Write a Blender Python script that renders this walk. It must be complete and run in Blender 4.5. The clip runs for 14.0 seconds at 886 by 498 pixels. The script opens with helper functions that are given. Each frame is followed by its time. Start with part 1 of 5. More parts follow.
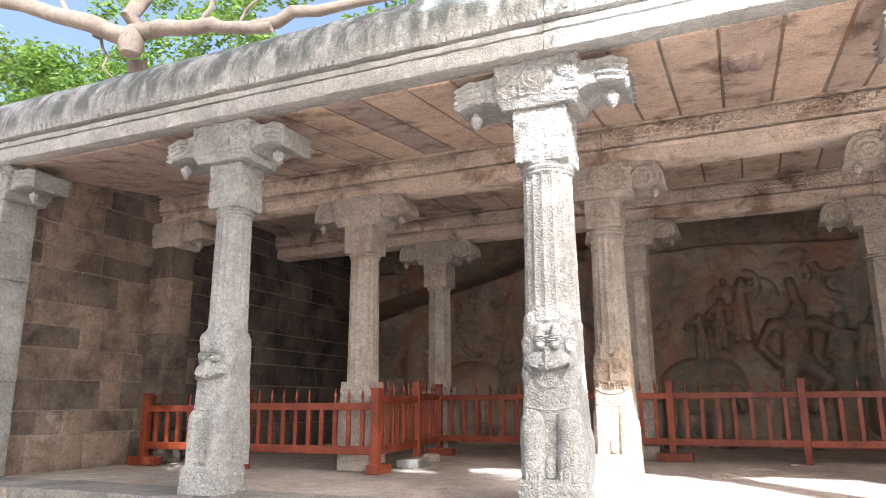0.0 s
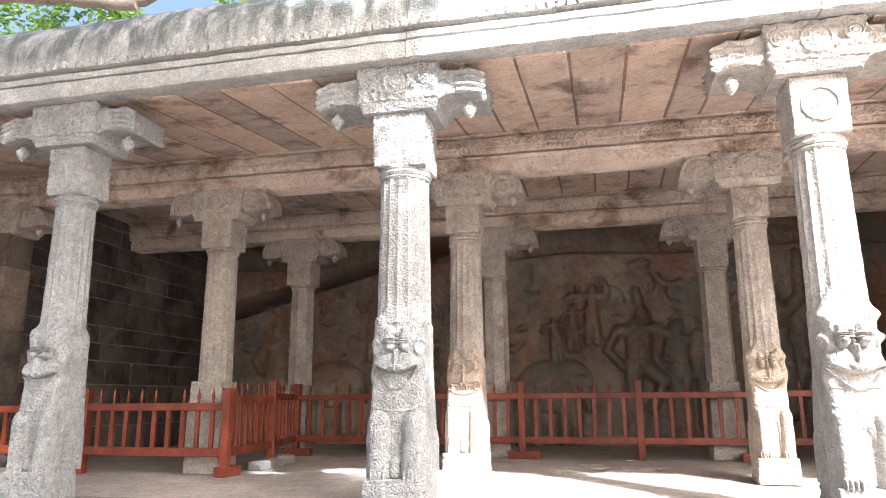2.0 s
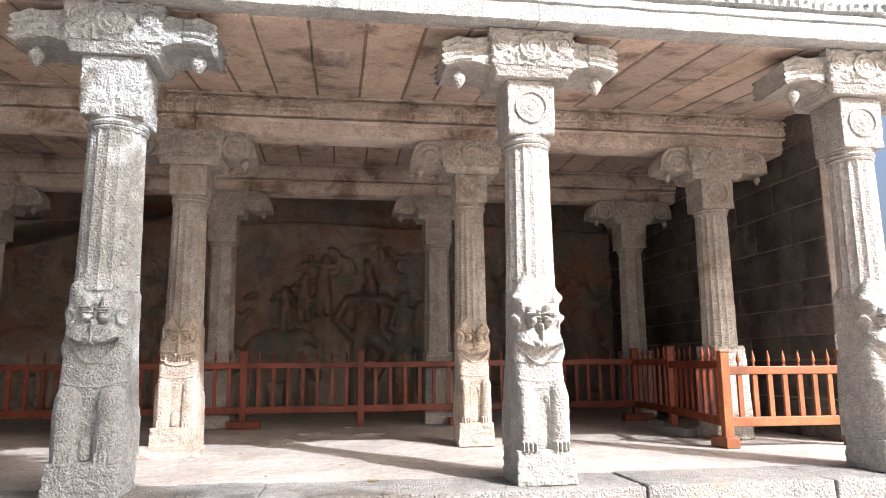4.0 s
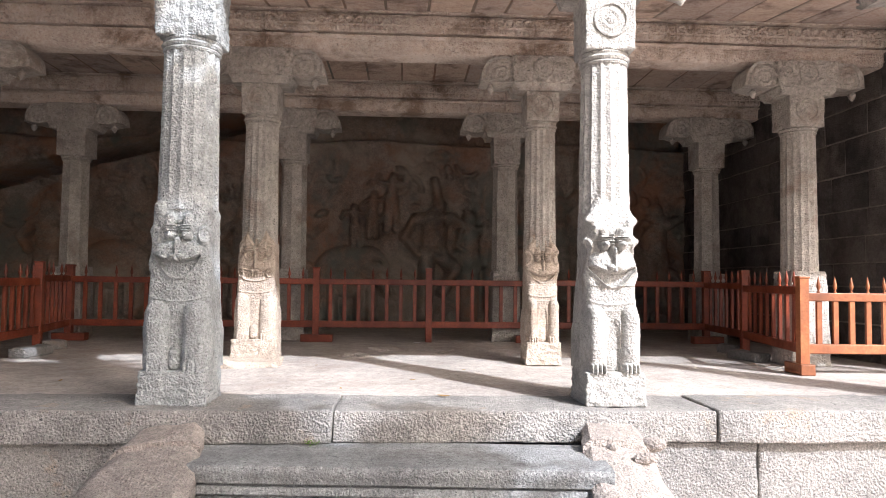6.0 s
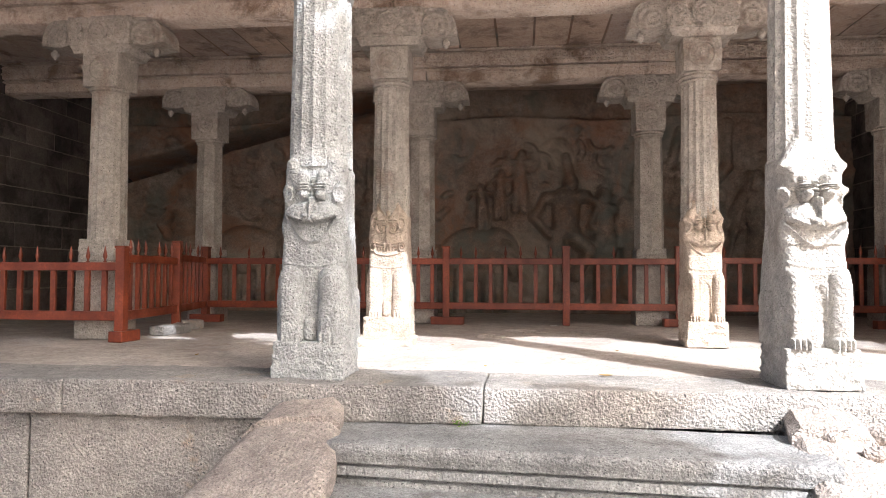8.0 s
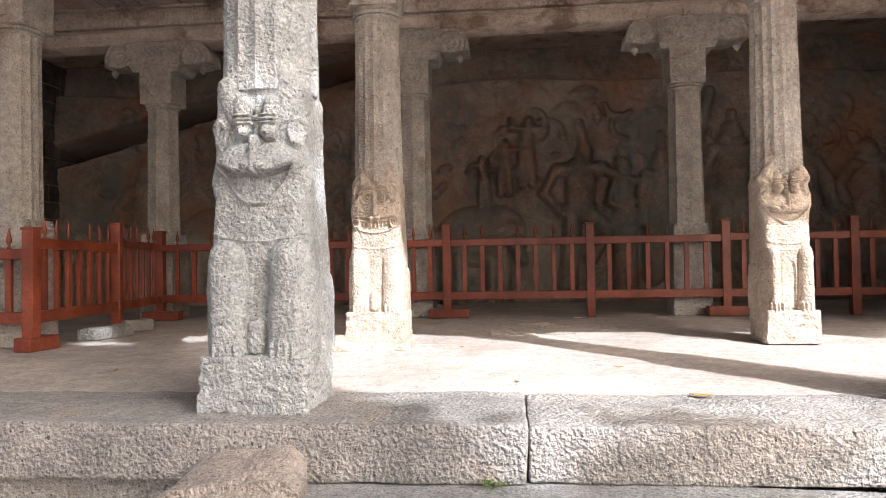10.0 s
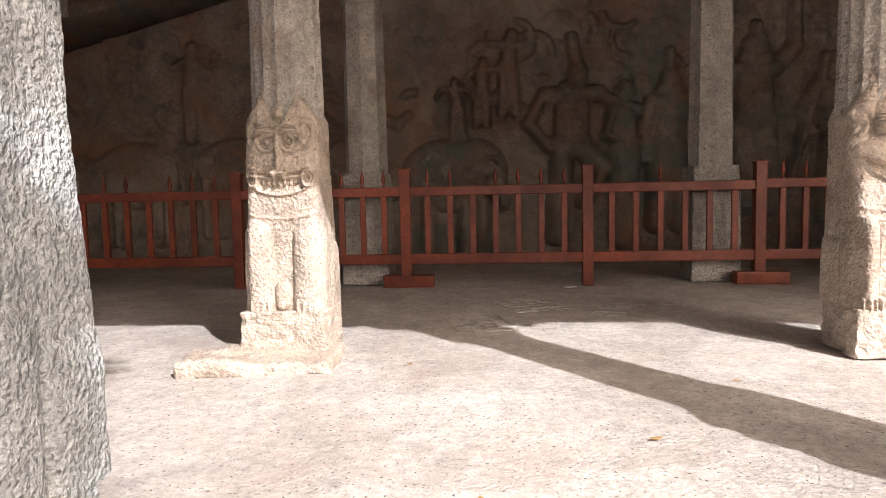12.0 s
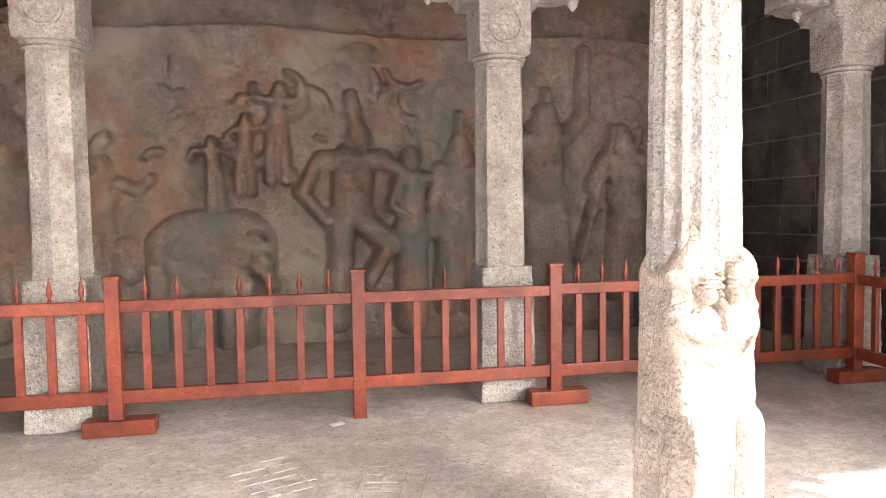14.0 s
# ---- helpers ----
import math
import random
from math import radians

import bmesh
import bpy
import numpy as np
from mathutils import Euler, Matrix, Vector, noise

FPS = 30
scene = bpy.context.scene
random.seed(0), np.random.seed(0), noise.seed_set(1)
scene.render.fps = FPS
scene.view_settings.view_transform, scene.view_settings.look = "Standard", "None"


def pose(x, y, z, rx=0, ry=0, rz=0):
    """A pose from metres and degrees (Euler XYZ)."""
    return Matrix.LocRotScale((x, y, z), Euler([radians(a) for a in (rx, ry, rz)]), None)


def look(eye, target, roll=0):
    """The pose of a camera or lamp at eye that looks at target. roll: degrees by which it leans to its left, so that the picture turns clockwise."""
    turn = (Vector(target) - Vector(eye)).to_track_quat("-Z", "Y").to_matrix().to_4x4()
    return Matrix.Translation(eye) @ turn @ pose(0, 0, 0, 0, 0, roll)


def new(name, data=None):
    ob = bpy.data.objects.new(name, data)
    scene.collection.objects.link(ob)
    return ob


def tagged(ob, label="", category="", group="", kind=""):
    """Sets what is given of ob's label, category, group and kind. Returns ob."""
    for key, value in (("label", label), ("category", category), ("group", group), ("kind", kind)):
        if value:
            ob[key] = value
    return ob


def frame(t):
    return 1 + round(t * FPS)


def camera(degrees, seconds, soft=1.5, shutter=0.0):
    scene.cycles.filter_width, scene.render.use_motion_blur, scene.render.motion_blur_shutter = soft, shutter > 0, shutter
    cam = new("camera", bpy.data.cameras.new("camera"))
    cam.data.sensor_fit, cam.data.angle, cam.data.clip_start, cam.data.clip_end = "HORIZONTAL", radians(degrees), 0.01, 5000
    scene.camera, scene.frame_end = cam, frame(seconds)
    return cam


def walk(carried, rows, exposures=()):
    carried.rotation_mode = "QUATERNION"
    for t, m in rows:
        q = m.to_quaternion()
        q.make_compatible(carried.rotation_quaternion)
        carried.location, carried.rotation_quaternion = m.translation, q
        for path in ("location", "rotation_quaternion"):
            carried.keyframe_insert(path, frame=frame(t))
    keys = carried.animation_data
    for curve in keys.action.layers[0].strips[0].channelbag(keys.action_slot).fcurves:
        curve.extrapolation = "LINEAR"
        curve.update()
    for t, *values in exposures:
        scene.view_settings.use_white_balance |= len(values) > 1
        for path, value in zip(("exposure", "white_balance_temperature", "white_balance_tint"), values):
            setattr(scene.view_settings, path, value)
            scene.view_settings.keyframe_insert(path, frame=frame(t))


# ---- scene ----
cam = camera(65.0, 14.0, 0.6)
PATH = [
    (0, (1.167, 0.11, 1.52), (0.396, 1.904, 1.953), -0.3),
    (0.5, (1.224, 0.103, 1.53), (0.569, 1.946, 1.946), 0.8),
    (1, (1.307, 0.11, 1.542), (0.715, 1.974, 1.96), 0.3),
    (1.5, (1.33, 0.088, 1.555), (0.715, 1.943, 1.984), -0.7),
    (2, (1.34, 0.105, 1.535), (0.905, 2.01, 1.963), -0.3),
    (2.5, (1.36, 0.095, 1.546), (1.212, 2.042, 1.978), -0.8),
    (3, (1.43, 0.104, 1.559), (1.678, 2.04, 1.994), -1.1),
    (5.5, (1.475, 0.164, 1.632), (1.777, 2.139, 1.732), 0.1),
    (6, (1.42, 0.164, 1.629), (1.529, 2.159, 1.72), 0.6),
    (6.5, (1.311, 0.17, 1.618), (1.247, 2.169, 1.662), 1.6),
    (7, (1.24, 0.265, 1.578), (1.09, 2.259, 1.525), 0.9),
    (7.5, (1.217, 0.454, 1.467), (1.012, 2.443, 1.527), 0.3),
    (8, (1.177, 0.757, 1.418), (0.955, 2.743, 1.493), 0.2),
    (10.5, (0.861, 2.685, 1.36), (0.669, 4.676, 1.374), -1.1),
    (11, (0.834, 3.167, 1.464), (0.734, 5.163, 1.385), 0.0),
    (11.5, (0.953, 3.582, 1.529), (0.959, 5.581, 1.49), -1.6),
    (12, (0.976, 3.899, 1.62), (0.825, 5.886, 1.447), -1.2),
    (12.5, (1.039, 4.246, 1.79), (1.072, 6.233, 1.557), -1.0),
    (13, (1.167, 4.592, 1.918), (1.302, 6.585, 1.821), -1.1),
    (13.5, (1.301, 4.942, 1.995), (1.442, 6.935, 1.898), -0.1),
    (14, (1.395, 5.137, 2.179), (1.792, 7.094, 2.072), -0.8),
]
EXPOSURES = [(0, 1.78, 5900, 11), (2.5, 1.85, 5820, 11), (3.0, 1.58, 6000, 11), (5.5, 0.95, 5750, 11), (8.0, 1.46, 5950, 11), (10.5, 1.23, 6050, 12), (11.0, 1.14, 6300, 15), (11.5, 1.09, 6200, 16), (12.0, 1.03, 6250, 14), (12.5, 0.94, 6300, 17), (13.0, 2.1, 5750, 12), (13.5, 2.83, 5700, 10), (14.0, 3.29, 5600, 9)]
walk(cam, [(t, look(eye, target, roll)) for t, eye, target, roll in PATH], EXPOSURES)

# ---- world, sun, exposure ----
SUN_AZ = Vector((-0.6, 0.8, 0)).normalized()
SUN_EL = radians(38.0)
light_dir = Vector((SUN_AZ.x * math.cos(SUN_EL), SUN_AZ.y * math.cos(SUN_EL), -math.sin(SUN_EL)))
world = bpy.data.worlds.new("sky")
scene.world = world
world.use_nodes = True
wn = world.node_tree
sky = wn.nodes.new("ShaderNodeTexSky")
sky.sky_type = "NISHITA"
sky.sun_disc = False
sky.sun_elevation = SUN_EL
sky.sun_rotation = math.atan2(-light_dir.x, -light_dir.y)
sky.air_density, sky.dust_density, sky.ozone_density = 0.8, 10.0, 0.6
wn.links.new(sky.outputs[0], wn.nodes["Background"].inputs[0])
wn.nodes["Background"].inputs[1].default_value = 0.15
sun_data = bpy.data.lights.new("sun", "SUN")
sun_data.energy, sun_data.angle, sun_data.color = 3.7, radians(0.53), (1.0, 0.985, 0.965)
sun = new("sun", sun_data)
sun.matrix_world = look((6, -10, 14), Vector((6, -10, 14)) + light_dir)


# ---- materials ----
def material(name, rough=0.85, spec=0.3):
    m = bpy.data.materials.new(name)
    m.use_nodes = True
    b = m.node_tree.nodes["Principled BSDF"]
    b.inputs["Roughness"].default_value = rough
    b.inputs["Specular IOR Level"].default_value = spec
    return m, m.node_tree, b


def nd(nt, kind, **inputs):
    n = nt.nodes.new(kind)
    for k, v in inputs.items():
        key = k.replace("_", " ")
        n.inputs[key].default_value = v
    return n


def noise_of(nt, co, scale, detail=4, rough=0.6, dist=0.0):
    n = nd(nt, "ShaderNodeTexNoise", Scale=scale, Detail=detail, Roughness=rough, Distortion=dist)
    nt.links.new(co, n.inputs["Vector"])
    return n.outputs["Fac"]


def ramp(nt, fac, a, b, lo=(0, 0, 0, 1), hi=(1, 1, 1, 1)):
    r = nt.nodes.new("ShaderNodeValToRGB")
    r.color_ramp.elements[0].position, r.color_ramp.elements[1].position = a, b
    r.color_ramp.elements[0].color, r.color_ramp.elements[1].color = lo, hi
    nt.links.new(fac, r.inputs[0])
    return r.outputs[0]


def mix(nt, fac, a, b, mode="MIX"):
    m = nt.nodes.new("ShaderNodeMix")
    m.data_type, m.blend_type = "RGBA", mode
    for sock, v in ((m.inputs[0], fac), (m.inputs[6], a), (m.inputs[7], b)):
        if isinstance(v, (int, float)):
            sock.default_value = v
        elif isinstance(v, tuple):
            sock.default_value = (*v[:3], 1)
        else:
            nt.links.new(v, sock)
    return m.outputs[2]


def bump(nt, bsdf, height, strength=0.4, distance=0.01):
    b = nd(nt, "ShaderNodeBump", Strength=strength, Distance=distance)
    nt.links.new(height, b.inputs["Height"])
    nt.links.new(b.outputs[0], bsdf.inputs["Normal"])


def place(nt):
    """World place of the shaded point, so that blocks of one mesh differ."""
    return nt.nodes.new("ShaderNodeNewGeometry").outputs["Position"]


def scaled(nt, co, s):
    v = nt.nodes.new("ShaderNodeVectorMath")
    v.operation = "MULTIPLY"
    nt.links.new(co, v.inputs[0])
    v.inputs[1].default_value = s
    return v.outputs[0]


def stone(name, light, dark, stain=None, stain_lo=0.55, stain_hi=0.7, speck=0.3, relief=0.5, rough=0.88, streak=False, vary=0.0, grain=115, chisel=0.0, island=0.0, pit_dark=0.0, above=None, veils=()):
    """Granite: mottled at arm size, speckled at grain size, chiselled in relief, with stains of another colour."""
    m, nt, b = material(name, rough)
    co = place(nt)
    big = noise_of(nt, co, 1.3, 5, 0.62)
    mid = noise_of(nt, co, 7, 5, 0.6)
    fine = noise_of(nt, co, grain, 3, 0.7)
    col = mix(nt, ramp(nt, big, 0.32, 0.68), dark, light)
    col = mix(nt, 0.5, col, ramp(nt, mid, 0.3, 0.7, (0.34, 0.34, 0.34, 1), (0.68, 0.67, 0.66, 1)), "OVERLAY")
    col = mix(nt, 0.45, col, ramp(nt, noise_of(nt, co, 27, 4, 0.7), 0.35, 0.65, (0.3, 0.3, 0.3, 1), (0.7, 0.7, 0.7, 1)), "OVERLAY")
    if stain:
        sco = scaled(nt, co, (3.2, 3.2, 0.55)) if streak else co
        s = noise_of(nt, sco, 1.6 if streak else 2.1, 6, 0.68, 0.3)
        mask = ramp(nt, s, stain_lo, stain_hi)
        if above:
            sep = nt.nodes.new("ShaderNodeSeparateXYZ")
            nt.links.new(co, sep.inputs[0])
            rng = nt.nodes.new("ShaderNodeMapRange")
            nt.links.new(sep.outputs[2], rng.inputs[0])
            rng.inputs[1].default_value, rng.inputs[2].default_value = above
            mask = mix(nt, 1.0, mask, ramp(nt, rng.outputs[0], 0, 1, (0.12, 0.12, 0.12, 1)), "MULTIPLY")
        col = mix(nt, mask, col, stain)
    for tint, at, width, turn in veils:
        shifted = nt.nodes.new("ShaderNodeVectorMath")
        nt.links.new(co, shifted.inputs[0])
        shifted.inputs[1].default_value = (turn, 0.3 * turn, 0.7 * turn)
        col = mix(nt, ramp(nt, noise_of(nt, shifted.outputs[0], 0.75, 5, 0.65, 0.6), at, at + width), col, tint)
    sp = ramp(nt, fine, 0.37, 0.63, (0.1, 0.1, 0.1, 1), (0.9, 0.9, 0.9, 1))
    col = mix(nt, 0.62 * speck, col, sp, "OVERLAY")
    if vary:
        rnd = nt.nodes.new("ShaderNodeObjectInfo").outputs["Random"]
        col = mix(nt, 1.0, col, ramp(nt, rnd, 0, 1, (1 - vary, 1 - vary, 1 - vary, 1), (1, 1 - 0.1 * vary, 1 - 0.25 * vary, 1)), "MULTIPLY")
    if island:
        isl = nt.nodes.new("ShaderNodeNewGeometry").outputs["Random Per Island"]
        col = mix(nt, 1.0, col, ramp(nt, isl, 0, 1, (1 - island, 1 - island, 1 - 0.9 * island, 1), (1, 1 - 0.15 * island, 1 - 0.3 * island, 1)), "MULTIPLY")
    # Random dark specks in the colour stand in for the shade of small pits.
    if pit_dark:
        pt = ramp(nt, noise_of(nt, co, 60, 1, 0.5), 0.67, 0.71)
        col = mix(nt, pt, col, tuple(pit_dark * c for c in dark))
    nt.links.new(col, b.inputs["Base Color"])
    h = mix(nt, 0.3, noise_of(nt, co, 52, 4, 0.65), mid)
    if chisel:
        h = mix(nt, chisel, h, ramp(nt, noise_of(nt, co, 58, 2, 0.5, 0.15), 0.36, 0.64))
    bump(nt, b, h, 0.8 * relief, 0.024)
    return m


M_PILLAR = stone("grey_granite", (0.41, 0.425, 0.42), (0.285, 0.297, 0.297), (0.20, 0.2, 0.19), 0.54, 0.74, speck=0.3, relief=0.9, chisel=0.6, pit_dark=0.6)
# Lighter copy of grey_granite for two sunlit pillars, partly sunlight put into colour.
M_PALE_SUNLIT = stone("sunlit_pale_granite", (0.465, 0.45, 0.42), (0.355, 0.34, 0.315), (0.28, 0.245, 0.21), 0.54, 0.74, speck=0.25, relief=0.8, chisel=0.5, pit_dark=0.7)
M_WARM = stone("warm_granite", (0.49, 0.415, 0.345), (0.36, 0.30, 0.245), (0.24, 0.165, 0.12), 0.52, 0.72, speck=0.28, relief=0.75, chisel=0.45, pit_dark=0.65)
M_INNER = stone("inner_granite", (0.46, 0.425, 0.38), (0.325, 0.3, 0.268), (0.23, 0.175, 0.14), 0.54, 0.72, speck=0.3, relief=0.85, chisel=0.5, pit_dark=0.6)
M_CEIL = stone("ceiling_stone", (0.73, 0.615, 0.53), (0.56, 0.465, 0.395), (0.27, 0.21, 0.175), 0.52, 0.66, speck=0.5, relief=1.2, chisel=0.3, island=0.35)
M_BEAM = stone("beam_stone", (0.75, 0.65, 0.565), (0.56, 0.48, 0.415), (0.30, 0.22, 0.165), 0.5, 0.64, speck=0.5, relief=1.3, chisel=0.45, pit_dark=0.5)
M_CORNICE = stone("cornice_stone", (0.48, 0.49, 0.475), (0.36, 0.37, 0.36), (0.15, 0.165, 0.155), 0.39, 0.56, streak=True, speck=0.4, relief=0.9, chisel=0.3, above=(4.40, 4.58))
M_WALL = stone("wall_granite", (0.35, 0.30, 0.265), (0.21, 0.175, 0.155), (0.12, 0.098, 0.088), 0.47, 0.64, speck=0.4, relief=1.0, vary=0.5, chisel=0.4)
# Dark copy of wall_granite: the shade deep in the hall put into colour.
M_WALL_SHADED = stone("shaded_wall_granite", (0.20, 0.182, 0.172), (0.125, 0.112, 0.108), (0.065, 0.06, 0.06), 0.47, 0.64, speck=0.3, relief=1.0, vary=0.4, chisel=0.4)
M_MORTAR = stone("mortar", (0.30, 0.26, 0.23), (0.19, 0.165, 0.145), relief=0.5)
M_ROCK = stone("cave_rock", (0.30, 0.262, 0.218), (0.23, 0.157, 0.116), (0.125, 0.108, 0.095), 0.52, 0.7, relief=1.0, speck=0.35, veils=(((0.30, 0.165, 0.105), 0.50, 0.16, 11.0), ((0.175, 0.175, 0.15), 0.50, 0.14, 31.0), ((0.34, 0.29, 0.23), 0.56, 0.12, 53.0)))
M_FLOOR = stone("floor_stone", (0.485, 0.445, 0.405), (0.375, 0.337, 0.305), (0.345, 0.28, 0.24), 0.5, 0.8, speck=0.22, relief=0.9, pit_dark=0.4)
M_SCRATCH = stone("scratched_stone", (0.39, 0.352, 0.318), (0.30, 0.268, 0.242), relief=0.3)
M_EDGE = stone("edge_granite", (0.375, 0.357, 0.338), (0.232, 0.226, 0.22), (0.43, 0.33, 0.245), 0.6, 0.72, speck=0.5, relief=1.1, vary=0.15, chisel=0.5, pit_dark=0.5)
M_STEP = stone("step_granite", (0.34, 0.346, 0.345), (0.205, 0.208, 0.21), (0.16, 0.15, 0.145), 0.54, 0.68, speck=0.5, relief=1.0, vary=0.12, chisel=0.3, pit_dark=0.55)
M_SLOPE = stone("balustrade_granite", (0.42, 0.365, 0.325), (0.29, 0.255, 0.23), (0.21, 0.175, 0.155), 0.54, 0.74, speck=0.45, relief=1.1, chisel=0.5, pit_dark=0.6)
M_EARTH = stone("earth", (0.60, 0.51, 0.435), (0.49, 0.41, 0.35), (0.33, 0.26, 0.21), 0.5, 0.7, relief=0.8, rough=0.95)


def wood(name, light, dark):
    m, nt, b = material(name, 0.42, 0.45)
    oc = nt.nodes.new("ShaderNodeTexCoord").outputs["Object"]
    rnd = nt.nodes.new("ShaderNodeObjectInfo").outputs["Random"]
    g = noise_of(nt, scaled(nt, oc, (28, 28, 28)), 1.0, 4, 0.6, 1.2)
    w = noise_of(nt, place(nt), 3.0, 4, 0.6)
    col = mix(nt, ramp(nt, g, 0.3, 0.7), dark, light)
    col = mix(nt, ramp(nt, w, 0.35, 0.75), col, tuple(0.6 * c for c in dark))
    col = mix(nt, 1.0, col, ramp(nt, rnd, 0, 1, (0.75, 0.72, 0.7, 1), (1, 1, 1, 1)), "MULTIPLY")
    nt.links.new(col, b.inputs["Base Color"])
    nt.links.new(ramp(nt, w, 0.3, 0.7, (0.3, 0.3, 0.3, 1), (0.55, 0.55, 0.55, 1)), b.inputs["Roughness"])
    bump(nt, b, g, 0.12, 0.004)
    return m


M_WOOD = wood("red_varnished_wood", (0.345, 0.077, 0.03), (0.18, 0.036, 0.017))
# Brighter, more orange copy of M_WOOD: sunlight on one panel put into its colour.
M_WOOD_SUNLIT = wood("sunlit_red_wood", (0.50, 0.20, 0.085), (0.33, 0.105, 0.04))


def leafy(name, a, c):
    m, nt, b = material(name, 0.5, 0.4)
    isl = nt.nodes.new("ShaderNodeNewGeometry").outputs["Random Per Island"]
    nt.links.new(ramp(nt, isl, 0.1, 0.9, (*a, 1), (*c, 1)), b.inputs["Base Color"])
    b.inputs["Transmission Weight"].default_value = 0.0
    tr = nt.nodes.new("ShaderNodeBsdfTranslucent")
    tr.inputs[0].default_value = (0.22, 0.36, 0.05, 1)
    ms = nt.nodes.new("ShaderNodeMixShader")
    ms.inputs[0].default_value = 0.35
    out = nt.nodes["Material Output"]
    nt.links.new(b.outputs[0], ms.inputs[1])
    nt.links.new(tr.outputs[0], ms.inputs[2])
    nt.links.new(ms.outputs[0], out.inputs[0])
    return m


M_LEAF = leafy("leaf_green", (0.035, 0.08, 0.018), (0.12, 0.2, 0.04))
M_BARK = stone("bark", (0.15, 0.13, 0.11), (0.09, 0.075, 0.062), (0.16, 0.12, 0.09), 0.55, 0.7, relief=0.9)
M_DRY = stone("dry_leaf", (0.42, 0.28, 0.1), (0.3, 0.18, 0.06), relief=0.3)
M_PAPER = stone("white_paper", (0.8, 0.8, 0.78), (0.7, 0.7, 0.68), relief=0.1, speck=0.05)


# ---- building helpers ----
def mesh_of(name, bm, mat, smooth=True):
    me = bpy.data.meshes.new(name)
    bmesh.ops.recalc_face_normals(bm, faces=bm.faces)
    bm.to_mesh(me)
    bm.free()
    me.materials.append(mat)
    if smooth:
        me.polygons.foreach_set("use_smooth", [True] * len(me.polygons))
        me.set_sharp_from_angle(angle=radians(38))
    return me


def part(name, bm, mat, parent, label="", smooth=True):
    me = bm if isinstance(bm, bpy.types.Mesh) else mesh_of(name, bm, mat, smooth)
    ob = new(name, me)
    ob.parent = parent
    if label:
        tagged(ob, label)
    return ob


def thing(name, m, label, category, group="", kind=""):
    ob = new(name)
    ob.matrix_world = m
    return tagged(ob, label, category, group, kind)


def single(name, bm, mat, label, category, group="", kind="", m=None, smooth=True):
    ob = new(name, bm if isinstance(bm, bpy.types.Mesh) else mesh_of(name, bm, mat, smooth))
    if m is not None:
        ob.matrix_world = m
    return tagged(ob, label, category, group, kind)


def ticks(h, r, step):
    n = max(1, int(round((2 * h - 2 * r) / step)))
    inner = [-(h - r) + (2 * h - 2 * r) * i / n for i in range(n + 1)]
    return [-h, -h + 0.35 * r] + inner + [h - 0.35 * r, h]


def block(sx, sy, sz, r=0.02, step=0.12, amp=0.006, freq=6.0, seed=0.0, at=(0, 0, 0), bm=None):
    """A stone block with rounded, uneven edges and dressed faces."""
    bm = bm or bmesh.new()
    h = (sx / 2, sy / 2, sz / 2)
    r = min(r, 0.45 * min(h) * 2 * 0.5)
    t = [ticks(v, r, step) for v in h]
    made = {}

    def vert(p):
        key = tuple(round(c, 5) for c in p)
        if key not in made:
            q = Vector([max(-(h[i] - r), min(h[i] - r, p[i])) for i in range(3)])
            d = Vector(p) - q
            d.normalize()
            v = q + d * r
            s = Vector((at[0] + seed, at[1], at[2] - seed)) + v
            v += d * amp * (noise.noise(s * freq) + 0.6 * noise.noise(s * freq * 2.7))
            made[key] = bm.verts.new(v + Vector(at))
        return made[key]

    for ax in range(3):
        u, w = (ax + 1) % 3, (ax + 2) % 3
        for side in (-1, 1):
            for i in range(len(t[u]) - 1):
                for j in range(len(t[w]) - 1):
                    quad = []
                    for a, c in ((i, j), (i + 1, j), (i + 1, j + 1), (i, j + 1)):
                        p = [0, 0, 0]
                        p[ax], p[u], p[w] = side * h[ax], t[u][a], t[w][c]
                        quad.append(vert(p))
                    bm.faces.new(quad if side > 0 else quad[::-1])
    return bm


def slab(x0, x1, y0, y1, z0, z1, bm=None, **kw):
    return block(x1 - x0, y1 - y0, z1 - z0, at=((x0 + x1) / 2, (y0 + y1) / 2, (z0 + z1) / 2), bm=bm, **kw)


def loft(rings, bm=None, close=True, caps=True):
    bm = bm or bmesh.new()
    vs = [[bm.verts.new(p) for p in ring] for ring in rings]
    n = len(vs[0])
    for a, b in zip(vs, vs[1:]):
        for i in range(n if close else n - 1):
            j = (i + 1) % n
            bm.faces.new((a[i], a[j], b[j], b[i]))
    if caps and close:
        bm.faces.new(vs[0][::-1])
        bm.faces.new(vs[-1])
    return bm


def lathe(profile, n=16, bm=None, at=(0, 0, 0)):
    return loft([[(at[0] + r * math.cos(2 * math.pi * i / n), at[1] + r * math.sin(2 * math.pi * i / n), at[2] + z) for i in range(n)] for r, z in profile], bm)


def tube(points, radii, n=10, bm=None, seed=0.0, rough=0.0):
    bm = bm or bmesh.new()
    rings = []
    pts = [Vector(p) for p in points]
    side = None
    for i, p in enumerate(pts):
        d = (pts[min(i + 1, len(pts) - 1)] - pts[max(i - 1, 0)]).normalized()
        a = d.cross(Vector((0, 0, 1)) if abs(d.z) < 0.9 else Vector((1, 0, 0))).normalized()
        if side is not None and a.dot(side) < 0:
            a = -a
        side = a
        b = d.cross(a)
        ring = []
        for k in range(n):
            w = 2 * math.pi * k / n
            v = a * math.cos(w) + b * math.sin(w)
            ring.append(p + v * radii[i] * (1 + rough * noise.noise((p + v) * 3 + Vector((seed, 0, 0)))))
        rings.append(ring)
    return loft(rings, bm)


F = 0.77          # floor of the hall above the ground at the steps
X_L, X_R = -6.35, 6.62


